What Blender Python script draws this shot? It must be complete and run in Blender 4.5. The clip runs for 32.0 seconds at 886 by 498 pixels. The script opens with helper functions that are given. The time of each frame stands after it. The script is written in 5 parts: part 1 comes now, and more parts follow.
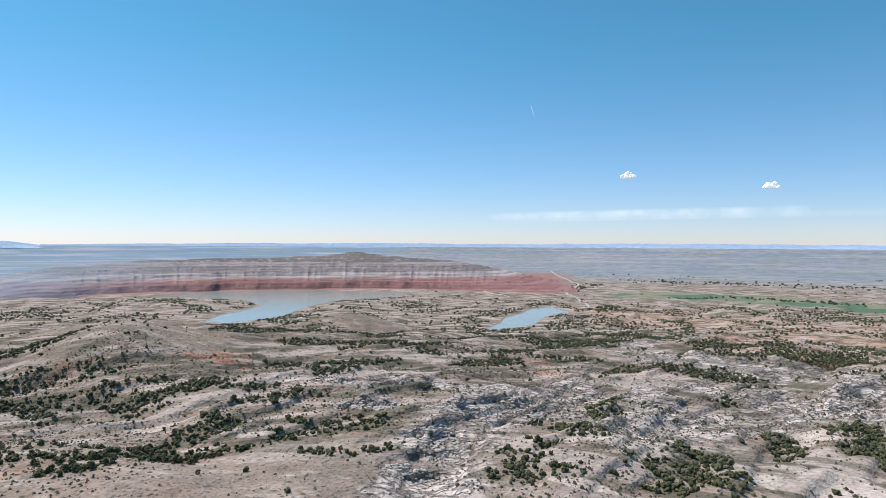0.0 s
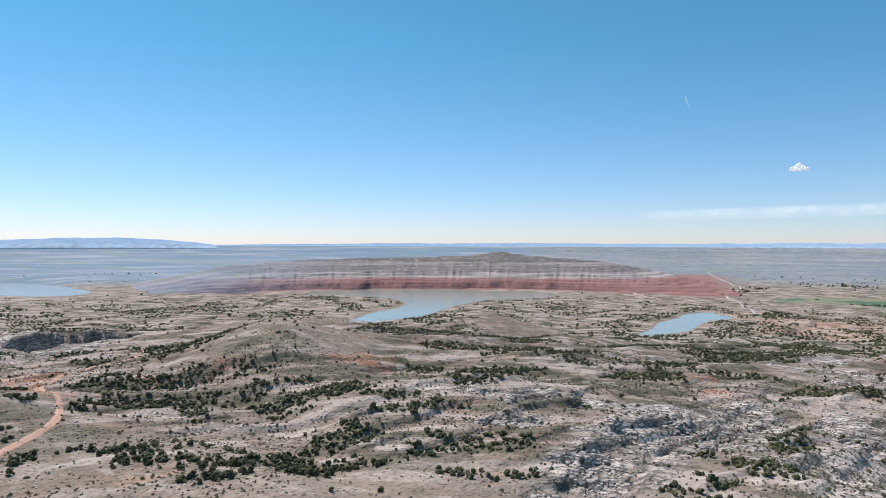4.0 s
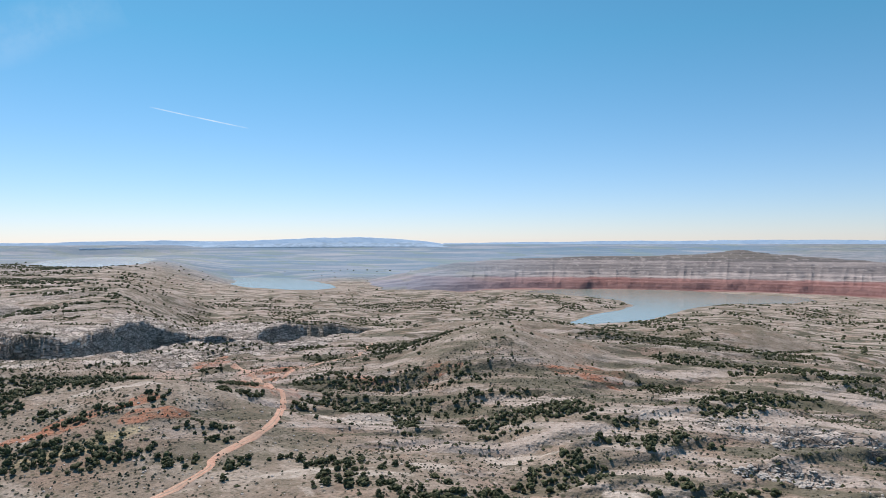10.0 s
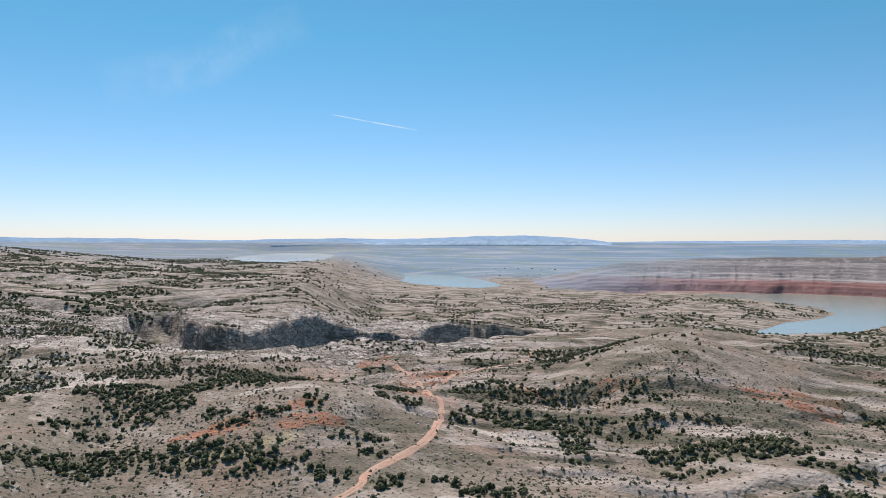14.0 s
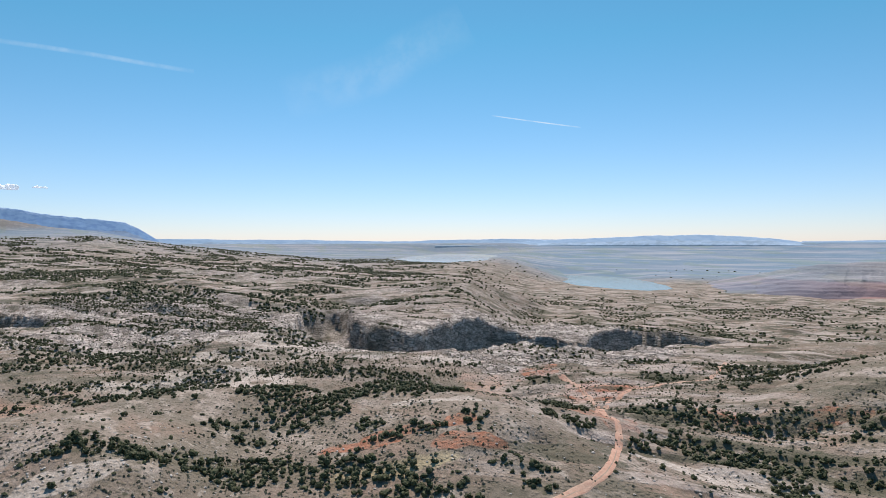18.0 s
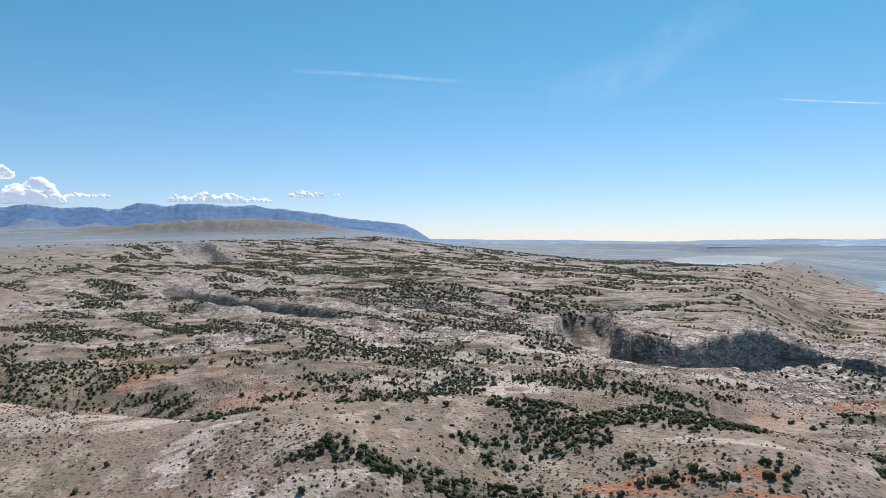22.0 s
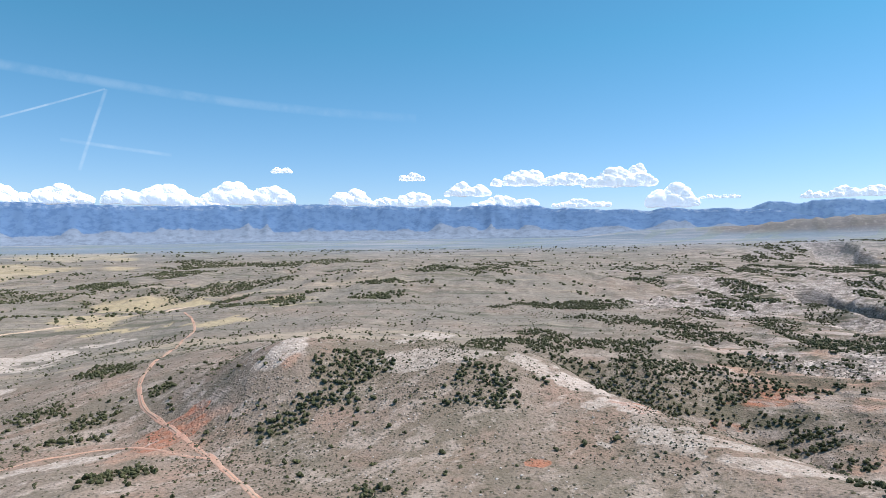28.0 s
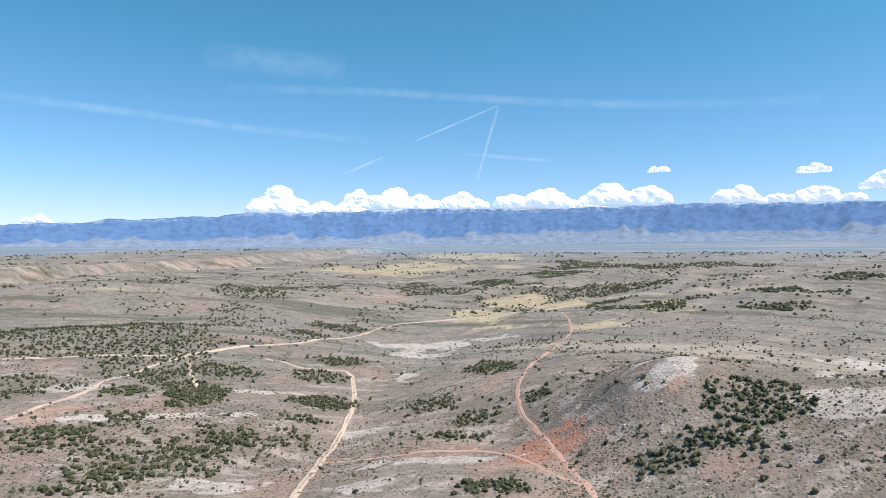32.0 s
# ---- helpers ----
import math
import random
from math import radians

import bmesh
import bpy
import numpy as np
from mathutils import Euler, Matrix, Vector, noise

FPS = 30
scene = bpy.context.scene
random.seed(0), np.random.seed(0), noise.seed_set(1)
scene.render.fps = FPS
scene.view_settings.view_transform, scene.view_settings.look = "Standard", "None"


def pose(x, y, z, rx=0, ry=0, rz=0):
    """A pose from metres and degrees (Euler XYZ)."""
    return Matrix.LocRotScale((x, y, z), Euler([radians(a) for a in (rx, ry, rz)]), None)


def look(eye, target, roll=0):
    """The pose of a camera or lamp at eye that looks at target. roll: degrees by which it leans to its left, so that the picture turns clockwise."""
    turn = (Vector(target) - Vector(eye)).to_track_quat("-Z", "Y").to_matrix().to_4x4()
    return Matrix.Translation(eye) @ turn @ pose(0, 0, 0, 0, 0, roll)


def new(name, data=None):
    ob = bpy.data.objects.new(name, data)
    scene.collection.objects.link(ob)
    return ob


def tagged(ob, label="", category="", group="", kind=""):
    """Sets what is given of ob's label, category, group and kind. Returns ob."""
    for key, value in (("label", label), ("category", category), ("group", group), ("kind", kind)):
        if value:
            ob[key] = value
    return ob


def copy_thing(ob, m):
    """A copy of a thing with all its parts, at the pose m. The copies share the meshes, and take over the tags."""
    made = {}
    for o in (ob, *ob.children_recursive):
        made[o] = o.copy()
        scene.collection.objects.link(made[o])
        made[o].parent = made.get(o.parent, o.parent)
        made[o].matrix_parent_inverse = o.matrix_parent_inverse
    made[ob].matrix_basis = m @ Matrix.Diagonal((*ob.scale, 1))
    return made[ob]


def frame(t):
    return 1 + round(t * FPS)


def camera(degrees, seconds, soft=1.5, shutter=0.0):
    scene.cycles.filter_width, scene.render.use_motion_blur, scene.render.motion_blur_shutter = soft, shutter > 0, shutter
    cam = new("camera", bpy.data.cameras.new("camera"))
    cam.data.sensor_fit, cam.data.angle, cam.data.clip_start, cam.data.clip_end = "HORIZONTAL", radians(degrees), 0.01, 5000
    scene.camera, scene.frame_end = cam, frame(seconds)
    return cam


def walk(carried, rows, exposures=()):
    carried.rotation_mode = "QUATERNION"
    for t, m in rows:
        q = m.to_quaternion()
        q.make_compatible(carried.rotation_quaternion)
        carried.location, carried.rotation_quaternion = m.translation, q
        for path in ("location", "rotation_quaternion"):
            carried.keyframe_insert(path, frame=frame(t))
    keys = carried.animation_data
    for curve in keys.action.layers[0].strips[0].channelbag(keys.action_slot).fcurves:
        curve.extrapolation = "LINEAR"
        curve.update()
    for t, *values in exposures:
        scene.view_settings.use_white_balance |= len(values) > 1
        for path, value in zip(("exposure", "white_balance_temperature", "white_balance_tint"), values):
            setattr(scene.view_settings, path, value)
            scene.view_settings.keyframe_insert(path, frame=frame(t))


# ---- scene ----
cam = camera(69.6, 32.0, soft=0.8)
PATH = [  # seconds, x, y, z, heading, pitch, lean
    (0, -0, -0, 79.97, 0, -0.385, 0.276),
    (0.5, 0.03, 3.51, 79.86, 1.654, -0.386, 0.259),
    (1, -0.2, 6.1, 79.99, 3.238, -0.392, 0.224),
    (1.5, -0.17, 8.69, 80.12, 4.829, -0.401, 0.198),
    (2, -0.54, 11.53, 80.4, 6.429, -0.407, 0.173),
    (2.5, -1.07, 14.53, 80.55, 8.059, -0.442, 0.195),
    (3, -1.6, 17.61, 80.65, 9.613, -0.43, 0.174),
    (3.5, -2.07, 19.91, 81.18, 11.25, -0.453, 0.17),
    (5.5, -4.58, 32.52, 80.88, 17.689, -0.42, 0.126),
    (6, -5.8, 35.9, 80.81, 19.287, -0.453, 0.02),
    (6.5, -7.05, 38.35, 80.91, 20.822, -0.521, 0.027),
    (7, -8.15, 41.33, 81.11, 22.395, -0.544, 0.043),
    (7.5, -9.22, 43.96, 81.56, 23.999, -0.572, -0.019),
    (8, -10.47, 46.62, 81.62, 25.638, -0.58, 0.034),
    (8.5, -11.92, 49.61, 81.6, 27.274, -0.597, -0.031),
    (9, -13.37, 52.64, 81.42, 28.937, -0.616, -0.135),
    (9.5, -15.14, 55.61, 81.63, 30.708, -0.633, -0.125),
    (10, -16.48, 58.32, 81.91, 32.553, -0.648, -0.117),
    (10.5, -18.27, 60.98, 81.8, 34.304, -0.64, -0.128),
    (11, -20.04, 63.38, 82.13, 36.18, -0.669, 0.031),
    (11.5, -22.36, 66.37, 82.78, 38.033, -0.741, 0.152),
    (12, -24.95, 69.17, 83.07, 39.835, -0.792, 0.173),
    (12.5, -27.08, 71.9, 83.17, 41.631, -0.8, 0.173),
    (13, -28.79, 74.11, 83.4, 43.486, -0.835, 0.114),
    (13.5, -30.76, 76.52, 83.37, 45.369, -0.841, 0.075),
    (14, -33.3, 79.05, 83.25, 47.27, -0.82, 0.081),
    (14.5, -35.94, 81.32, 82.97, 49.027, -0.804, 0.055),
    (16.5, -49.37, 90.47, 81.86, 56.22, -0.703, -0.155),
    (17, -52.85, 91.86, 81.91, 57.982, -0.728, -0.164),
    (17.5, -56.43, 94.36, 81.82, 59.889, -0.733, -0.168),
    (18, -59.6, 96.44, 81.81, 61.706, -0.738, -0.195),
    (18.5, -62.91, 98.38, 81.83, 63.574, -0.743, -0.212),
    (19, -66.29, 100.23, 81.87, 65.439, -0.758, -0.243),
    (19.5, -69.95, 101.67, 81.98, 67.255, -0.755, -0.184),
    (20, -73.61, 103.24, 82.06, 69.369, -0.784, -0.148),
    (20.5, -77.06, 104.46, 82.11, 72.055, -0.753, -0.132),
    (21, -80.4, 105.28, 82.22, 76.226, -0.746, -0.101),
    (21.5, -84.47, 105.77, 82.34, 80.592, -0.741, -0.107),
    (22, -88.35, 106.64, 82.19, 84.873, -0.673, -0.145),
    (22.5, -91.56, 106.94, 82.74, 89.325, -0.718, -0.12),
    (23, -95.63, 107.11, 82.98, 93.815, -0.69, -0.096),
    (23.5, -100.96, 106.26, 82.59, 98.058, -0.645, -0.001),
    (24, -104.85, 105.24, 82.78, 102.448, -0.648, 0.001),
    (24.5, -109.5, 103.64, 82.76, 106.847, -0.661, 0.091),
    (25, -113.94, 102, 82.61, 111.294, -0.635, 0.115),
    (25.5, -117.66, 100.37, 82.72, 115.543, -0.645, 0.132),
    (27.5, -129.61, 90.27, 82.4, 132.928, -0.605, -0.154),
    (28, -133.14, 87.07, 82.26, 137.434, -0.59, -0.157),
    (28.5, -135.44, 83.88, 82.34, 141.861, -0.549, -0.056),
    (29, -137.74, 80.17, 82.92, 146.207, -0.565, -0.069),
    (29.5, -140.11, 76.27, 83.09, 150.413, -0.568, -0.054),
    (30, -142.06, 71.47, 83.11, 154.798, -0.561, -0.091),
    (30.5, -143.71, 66.66, 83.04, 159.044, -0.537, -0.042),
    (31, -145.42, 61.83, 83, 163.043, -0.526, 0.017),
    (31.5, -146.68, 57, 83.13, 167.21, -0.519, 0.074),
    (32, -147.44, 52.41, 83.27, 170.241, -0.497, 0.071),
]
walk(cam, [(t, pose(x, y, z, 90 + tilt, 0, turn) @ pose(0, 0, 0, 0, 0, lean)) for t, x, y, z, turn, tilt, lean in PATH],
     exposures=[(0, 0.19, 6450, 10), (6, 0.12, 6550, 10), (10, 0.07, 6650, 10), (20, 0.05, 6700, 10), (26, 0.18, 6550, 10), (29, 0.34, 6420, 10), (32, 0.36, 6350, 10)])

# ---- sky and sun ----
SUN_TURN, SUN_HEIGHT = 62.0, 56.0      # degrees, counter-clockwise from +y, and above the horizon
world = bpy.data.worlds.new("world")
scene.world = world
world.use_nodes = True
wn = world.node_tree
sky = wn.nodes.new("ShaderNodeTexSky")
sky.sky_type, sky.sun_disc = "NISHITA", False
sky.sun_elevation, sky.sun_rotation = radians(SUN_HEIGHT), radians(-SUN_TURN)
sky.altitude, sky.air_density, sky.dust_density, sky.ozone_density = 1300, 1.0, 0.3, 2.0
# clear dry air: a deeper blue overhead, paler towards the horizon
way = wn.nodes.new("ShaderNodeTexCoord")
up = wn.nodes.new("ShaderNodeSeparateXYZ")
wn.links.new(way.outputs["Generated"], up.inputs[0])
climb = wn.nodes.new("ShaderNodeMapRange")
wn.links.new(up.outputs[2], climb.inputs["Value"])
climb.inputs["From Min"].default_value, climb.inputs["From Max"].default_value = 0.0, 0.30
tint = wn.nodes.new("ShaderNodeMix")
tint.data_type, tint.inputs[6].default_value, tint.inputs[7].default_value = "RGBA", (0.91, 0.925, 1.18, 1), (0.53, 1.12, 1.17, 1)
wn.links.new(climb.outputs[0], tint.inputs[0])
blue = wn.nodes.new("ShaderNodeMix")
blue.data_type, blue.blend_type, blue.inputs[0].default_value = "RGBA", "MULTIPLY", 1.0
wn.links.new(sky.outputs[0], blue.inputs[6])
wn.links.new(tint.outputs[2], blue.inputs[7])
wn.nodes["Background"].inputs["Strength"].default_value = 0.099
wn.links.new(blue.outputs[2], wn.nodes["Background"].inputs["Color"])
sun = new("sun", bpy.data.lights.new("sun", "SUN"))
sun.data.energy, sun.data.angle, sun.data.color = 5.0, radians(0.53), (1.0, 0.905, 0.87)
a, e = radians(SUN_TURN), radians(SUN_HEIGHT)
sun.matrix_world = look((0, 0, 0), (math.sin(a) * math.cos(e), -math.cos(a) * math.cos(e), -math.sin(e)))
sun.location = (0, 0, 900)
# ---- terrain: heights as functions of x and y, in metres ----
CX, CY = -75.0, 55.0                    # middle of the sheet


def lattice(i, j, seed):
    h = (i * 374761393 + j * 668265263 + seed * 974711) & 0xFFFFFFFF
    h = ((h ^ (h >> 13)) * 1274126177) & 0xFFFFFFFF
    return ((h ^ (h >> 16)) & 0xFFFF) / 65535.0


def wave(x, y, size, seed):
    """Smooth noise from -1 to 1 with bumps of the given size."""
    x, y = np.asarray(x) / size + 1000.37, np.asarray(y) / size + 1000.71
    i, j = np.floor(x).astype(np.int64), np.floor(y).astype(np.int64)
    u, v = x - i, y - j
    u, v = u * u * u * (u * (6 * u - 15) + 10), v * v * v * (v * (6 * v - 15) + 10)
    a, b = lattice(i, j, seed), lattice(i + 1, j, seed)
    c, d = lattice(i, j + 1, seed), lattice(i + 1, j + 1, seed)
    return 2 * (a + (b - a) * u + (c + (d - c) * u - a - (b - a) * u) * v) - 1


def fbm(x, y, size, seed, octaves=4, gain=0.5):
    out, amp = 0, 1.0
    for k in range(octaves):
        out = out + amp * wave(x * math.cos(k) - y * math.sin(k), x * math.sin(k) + y * math.cos(k), size / 2 ** k, seed + k)
        amp *= gain
    return out


def ramp(a, b, v):
    t = np.clip((v - a) / (b - a), 0, 1)
    return t * t * (3 - 2 * t)


def along(points, x, y):
    """Distance to a line of points, and how far along it (0 to 1) the nearest place lies."""
    best, place = np.full(np.shape(x), 1e9), np.zeros(np.shape(x))
    n = len(points) - 1
    for k, ((ax, ay), (bx, by)) in enumerate(zip(points, points[1:])):
        dx, dy = bx - ax, by - ay
        s = np.clip(((x - ax) * dx + (y - ay) * dy) / (dx * dx + dy * dy), 0, 1)
        d = np.hypot(x - ax - s * dx, y - ay - s * dy)
        place = np.where(d < best, (k + s) / n, place)
        best = np.minimum(best, d)
    return best, place


def bump(x, y, cx, cy, rx, ry, turn, high, sharp=1.0):
    c, s = math.cos(radians(turn)), math.sin(radians(turn))
    u, v = ((x - cx) * c + (y - cy) * s) / rx, (-(x - cx) * s + (y - cy) * c) / ry
    return high * np.exp(-np.power(u * u + v * v + 1e-9, sharp))


LAKE = -88.0                            # water level of the reservoir
EAST_RISES = [  # x, y, spread, height
    (-75, 55, 60, 2.3), (-160, -60, 60, 2.1), (-140, 170, 60, 5.3), (-75, 187, 60, 12.1), (0, -100, 60, -1.3), (-283, 82, 60, 8.9),
    (-323, 38, 60, 8.1), (-45, 287, 60, -9.5), (15, 275, 60, 11.5), (-162, 268, 60, 4.4), (-318, 186, 60, 6.6), (-268, 222, 60, 6.7),
    (-75, 322, 61, 10.7), (102, 279, 61, -1.7), (-314, 254, 71, -4.8), (-225, 430, 98, -3.2), (-24, 977, 203, -15.0), (423, 1863, 409, -13.1),
]
WEST_RISES = [  # x, y, spread, height
    (-374, 107, 63, 11.4), (-393, -74, 73, -3.8), (-422, 168, 75, -5.5), (-493, -60, 92, -6.4), (-563, 101, 104, -4.5), (-490, 309, 105, -3.3),
    (-625, 38, 116, 3.5), (-498, 440, 128, -5.2), (-613, 428, 145, 5.1), (-518, 574, 151, -1.6), (-759, 336, 158, 1.6), (-897, -56, 177, 0.5),
    (-942, 368, 198, -23.6), (-1104, 57, 220, 18.6), (-423, 1514, 329, 20.8),
]
SOUTH_RISES = [  # x, y, spread, height
    (-322, -137, 61, 7.0), (-224, -213, 63, -7.6), (-111, -233, 63, -11.0), (-27, -264, 73, -1.1), (-170, -299, 79, -10.8), (-369, -214, 80, 0.9),
    (-426, -151, 81, 17.9), (-340, -294, 89, 9.7), (-7, -370, 96, -5.3), (-162, -431, 107, -18.0), (43, -612, 150, -3.4), (-259, -641, 155, -27.2),
    (-124, -750, 175, -1.7), (-883, -557, 219, -3.3), (-561, -858, 220, -6.8), (-1230, -206, 254, -6.7), (-418, -1121, 264, -33.4), (-995, -855, 274, 25.9),
    (-19, -1469, 331, -13.3), (-239, -1704, 382, -34.6), 
]
SLOPE_RISES = [  # x, y, spread, height
    (-401, -306, 46, -1.2), (-330, -278, 46, -2.5), (-246, -247, 46, -8.7), (-297, -216, 46, 24.2), (-357, -203, 46, -0.7), (-439, -172, 46, -16.3),
    (-248, -148, 46, -4.3), (-359, -140, 46, 10.7), (-299, -134, 46, -3.7), (-444, -97, 46, -12.6), (-352, -67, 46, 4.3),
]
RIDGE_RISES = [  # x, y, spread, height
    (-470, -55, 46, -21.2), (-385, -27, 46, 2.2), (-287, -19, 46, 2.7), (-437, -19, 46, -8.4), (-325, 23, 46, -7.9), (-431, 48, 46, -10.2),
    (-504, 71, 46, 0.6), (-452, 117, 46, -8.8), (-337, 131, 46, 5.2), (-334, 199, 46, 6.7), (-252, 211, 46, 13.2),
]
FORK_RISES = [  # x, y, spread, height
    (-399, 223, 46, -4.3), (-151, 224, 46, 1.6), (-93, 234, 46, -2.3), (-232, 259, 46, 4.3), (-180, 271, 46, -7.6), (14, 278, 46, -1.8),
    (-40, 284, 46, 5.7), (-387, 288, 46, -13.6), (-280, 294, 46, 2.6), (-335, 307, 46, -5.4), (-201, 408, 46, 17.2),
]
KNOLLS = [                              # x, y, half widths, turn, height, sharpness
    (-223, 451, 84, 50, 30, 22, 0.62), (-320, 640, 120, 45, 20, 18, 0.9), (-130, 955, 120, 52, 8, 30, 1.2), (-370, -208, 45, 40, 0, 5, 1.2),
    (-300, 232, 60, 26, 50, 5, 1.0), (-455, -75, 45, 30, 20, 6, 1.0), (-590, 30, 60, 40, 30, 6, 1.0), (-265, -262, 40, 30, 40, 5, 1.0),
    (70, -565, 130, 60, 24, 10, 1.0), (135, -800, 250, 110, 22, 36, 1.1), (-420, -700, 120, 60, 0, 8, 1.0), (-1100, -1250, 260, 90, -30, 20, 1.0), (300, 600, 140, 60, -10, 12, 1.0), (-650, 610, 150, 90, 45, 15, 1.3),
]
RIDGES = [                              # crest lines: line, half width, height
    ([(-262, 100), (-283, 82), (-323, 38), (-362, -20), (-392, -74), (-402, -120), (-420, -145)], 22, 9),
    ([(-348, 140), (-322, 186), (-314, 250), (-292, 285)], 20, 2),
    ([(-410, -160), (-395, -190), (-369, -214), (-330, -262)], 26, 6),
    ([(-120, 330), (-60, 345), (10, 360)], 20, 3),
]
DRAWS = [                               # soft valleys: line, half width, depth
    ([(-360, 250), (-385, 200), (-398, 130), (-405, 60), (-432, -10), (-452, -80), (-472, -150)], 24, 7),
    ([(-130, -120), (-150, -260), (-170, -330), (-190, -420), (-240, -560)], 30, 4),
    ([(-60, 190), (-110, 250), (-150, 300), (-210, 345), (-270, 360)], 16, 4),
    ([(-200, 110), (-265, 128), (-330, 190), (-420, 200)], 14, 4),
]
CANYON_WEST = [(-1010, 372), (-960, 385), (-880, 365), (-790, 330), (-700, 300), (-640, 289), (-580, 294), (-532, 314), (-530, 348), (-572, 406),
               (-622, 474), (-588, 500), (-540, 496), (-535, 530), (-558, 575), (-560, 620), (-535, 660), (-480, 690)]
CANYON_FAR = [(-790, 40), (-845, -10), (-900, -72), (-975, -128), (-1080, -190), (-1180, -225), (-1290, -285), (-1360, -290)]
CANYON_UP = [(-2230, -410), (-2380, -520), (-2560, -600), (-2700, -640), (-2800, -720)]
GORGE = [(900, -1000), (700, -1180), (506, -1380), (466, -1570), (425, -1950), (345, -2190), (190, -2350), (45, -2520), (-180, -2740), (-380, -3300), (-600, -3600)]
GULCH_EAST = [(58, 245), (95, 283), (140, 308), (190, 326), (250, 342), (340, 350), (480, 380)]
GULCH_NORTH = [(110, 540), (155, 508), (190, 472), (235, 452), (310, 438), (420, 470)]
GULLY = [(-8, 175), (-2, 225), (16, 270), (40, 315), (75, 350)]
LAKE_SHORE = [(-490, 1283), (-430, 1350), (-375, 1440), (-372, 1620), (-350, 1800), (-300, 1895), (-150, 2010), (-90, 2150), (-130, 2250), (-300, 2300),
              (-500, 2355), (-770, 2290), (-880, 2190), (-945, 2030), (-760, 1970), (-570, 1875), (-485, 1745), (-515, 1530)]
INLET_SHORE = [(90, 1240), (135, 1275), (180, 1370), (235, 1490), (320, 1640), (300, 1745), (235, 1690), (155, 1490), (125, 1370), (75, 1280)]
MIDDLE_SHORE = [(-2700, 2020), (-2290, 1800), (-2000, 1700), (-1870, 1675), (-1716, 1680), (-1600, 1705), (-1620, 1825), (-1760, 1970), (-1950, 2060), (-2220, 2190), (-2440, 2180), (-2600, 2130)]
DISTANT_SHORE = [(-2700, 1250), (-2300, 1290), (-2480, 1620), (-3230, 2180), (-3700, 2330), (-3900, 2150), (-3300, 1600)]
DISTANT_LAKE = -8.0

GROVES_NORTH = [  # x, y, half width, half depth, turn
    (24, 219, 9, 13, -6), (18, 208, 16, 6, -5), (34, 209, 12, 6, -9), (57, 253, 12, 16, -13), (78, 299, 7, 40, -15),
    (84, 213, 16, 14, -21), (71, 202, 12, 3, -19), (97, 238, 10, 7, -22), (148, 283, 7, 13, -28), (145, 266, 8, 11, -29),
    (158, 326, 13, 19, -26), (182, 274, 11, 34, -34), (173, 251, 3, 17, -35), (197, 305, 13, 5, -33), (137, 316, 19, 3, -23),
    (119, 313, 15, 3, -21), (125, 410, 17, 10, -17), (162, 399, 27, 9, -22), (168, 381, 23, 8, -24), (37, 232, 5, 3, -9),
]
GROVES_NORTH_LEDGES = [  # x, y, half width, half depth, turn
    (36, 274, 8, 7, -7), (16, 261, 4, 7, -3), (13, 270, 7, 3, -3), (-33, 229, 19, 3, 8), (-32, 253, 7, 7, 7),
    (-43, 253, 9, 3, 10), (-52, 265, 15, 3, 11), (-44, 477, 34, 12, 5), (-9, 461, 12, 12, 1), (7, 490, 26, 5, -1),
    (34, 437, 24, 17, -4), (50, 481, 17, 19, -6), (100, 573, 26, 25, -10), (-52, 411, 19, 12, 7), (87, 452, 21, 6, -11),
    (-31, 422, 11, 4, 4), (-262, 336, 9, 11, 41), (-250, 335, 24, 3, 39), (-234, 358, 20, 3, 35), (-196, 362, 9, 6, 30),
]
GROVES_FORK = [  # x, y, half width, half depth, turn
    (-183, 342, 13, 3, 30), (-164, 352, 14, 3, 27), (-222, 307, 28, 9, 39), (-174, 279, 5, 12, 35), (-202, 333, 19, 3, 33),
    (-180, 332, 13, 3, 31), (-137, 309, 22, 12, 26), (-114, 311, 16, 4, 22), (-90, 305, 13, 3, 17), (-91, 285, 15, 3, 19),
    (-79, 291, 15, 4, 16), (-66, 298, 12, 3, 13), (-98, 269, 3, 6, 22), (-90, 266, 7, 3, 20), (-93, 256, 13, 8, 22),
    (-107, 247, 5, 5, 26), (-115, 208, 13, 6, 32), (-96, 216, 11, 10, 27), (-83, 231, 8, 5, 22), (-73, 232, 4, 8, 19),
]
GROVES_FORK_BELT = [  # x, y, half width, half depth, turn
    (-111, 189, 11, 4, 34), (-138, 204, 12, 5, 38), (-157, 213, 7, 9, 41), (-104, 417, 11, 10, 14), (-64, 340, 17, 10, 11),
    (-58, 410, 14, 10, 8), (-88, 482, 16, 10, 10), (-110, 489, 21, 13, 13), (-275, 430, 30, 16, 34), (-338, 467, 20, 19, 38),
    (-60, 264, 9, 3, 13), (-47, 263, 9, 4, 10), (-39, 258, 4, 4, 8), (-61, 250, 6, 5, 14), (-131, 287, 15, 3, 27),
    (-268, 135, 19, 9, 76), (-256, 149, 22, 7, 72), (-243, 162, 19, 5, 68), (-225, 175, 12, 4, 63), (-210, 187, 6, 3, 58),
]
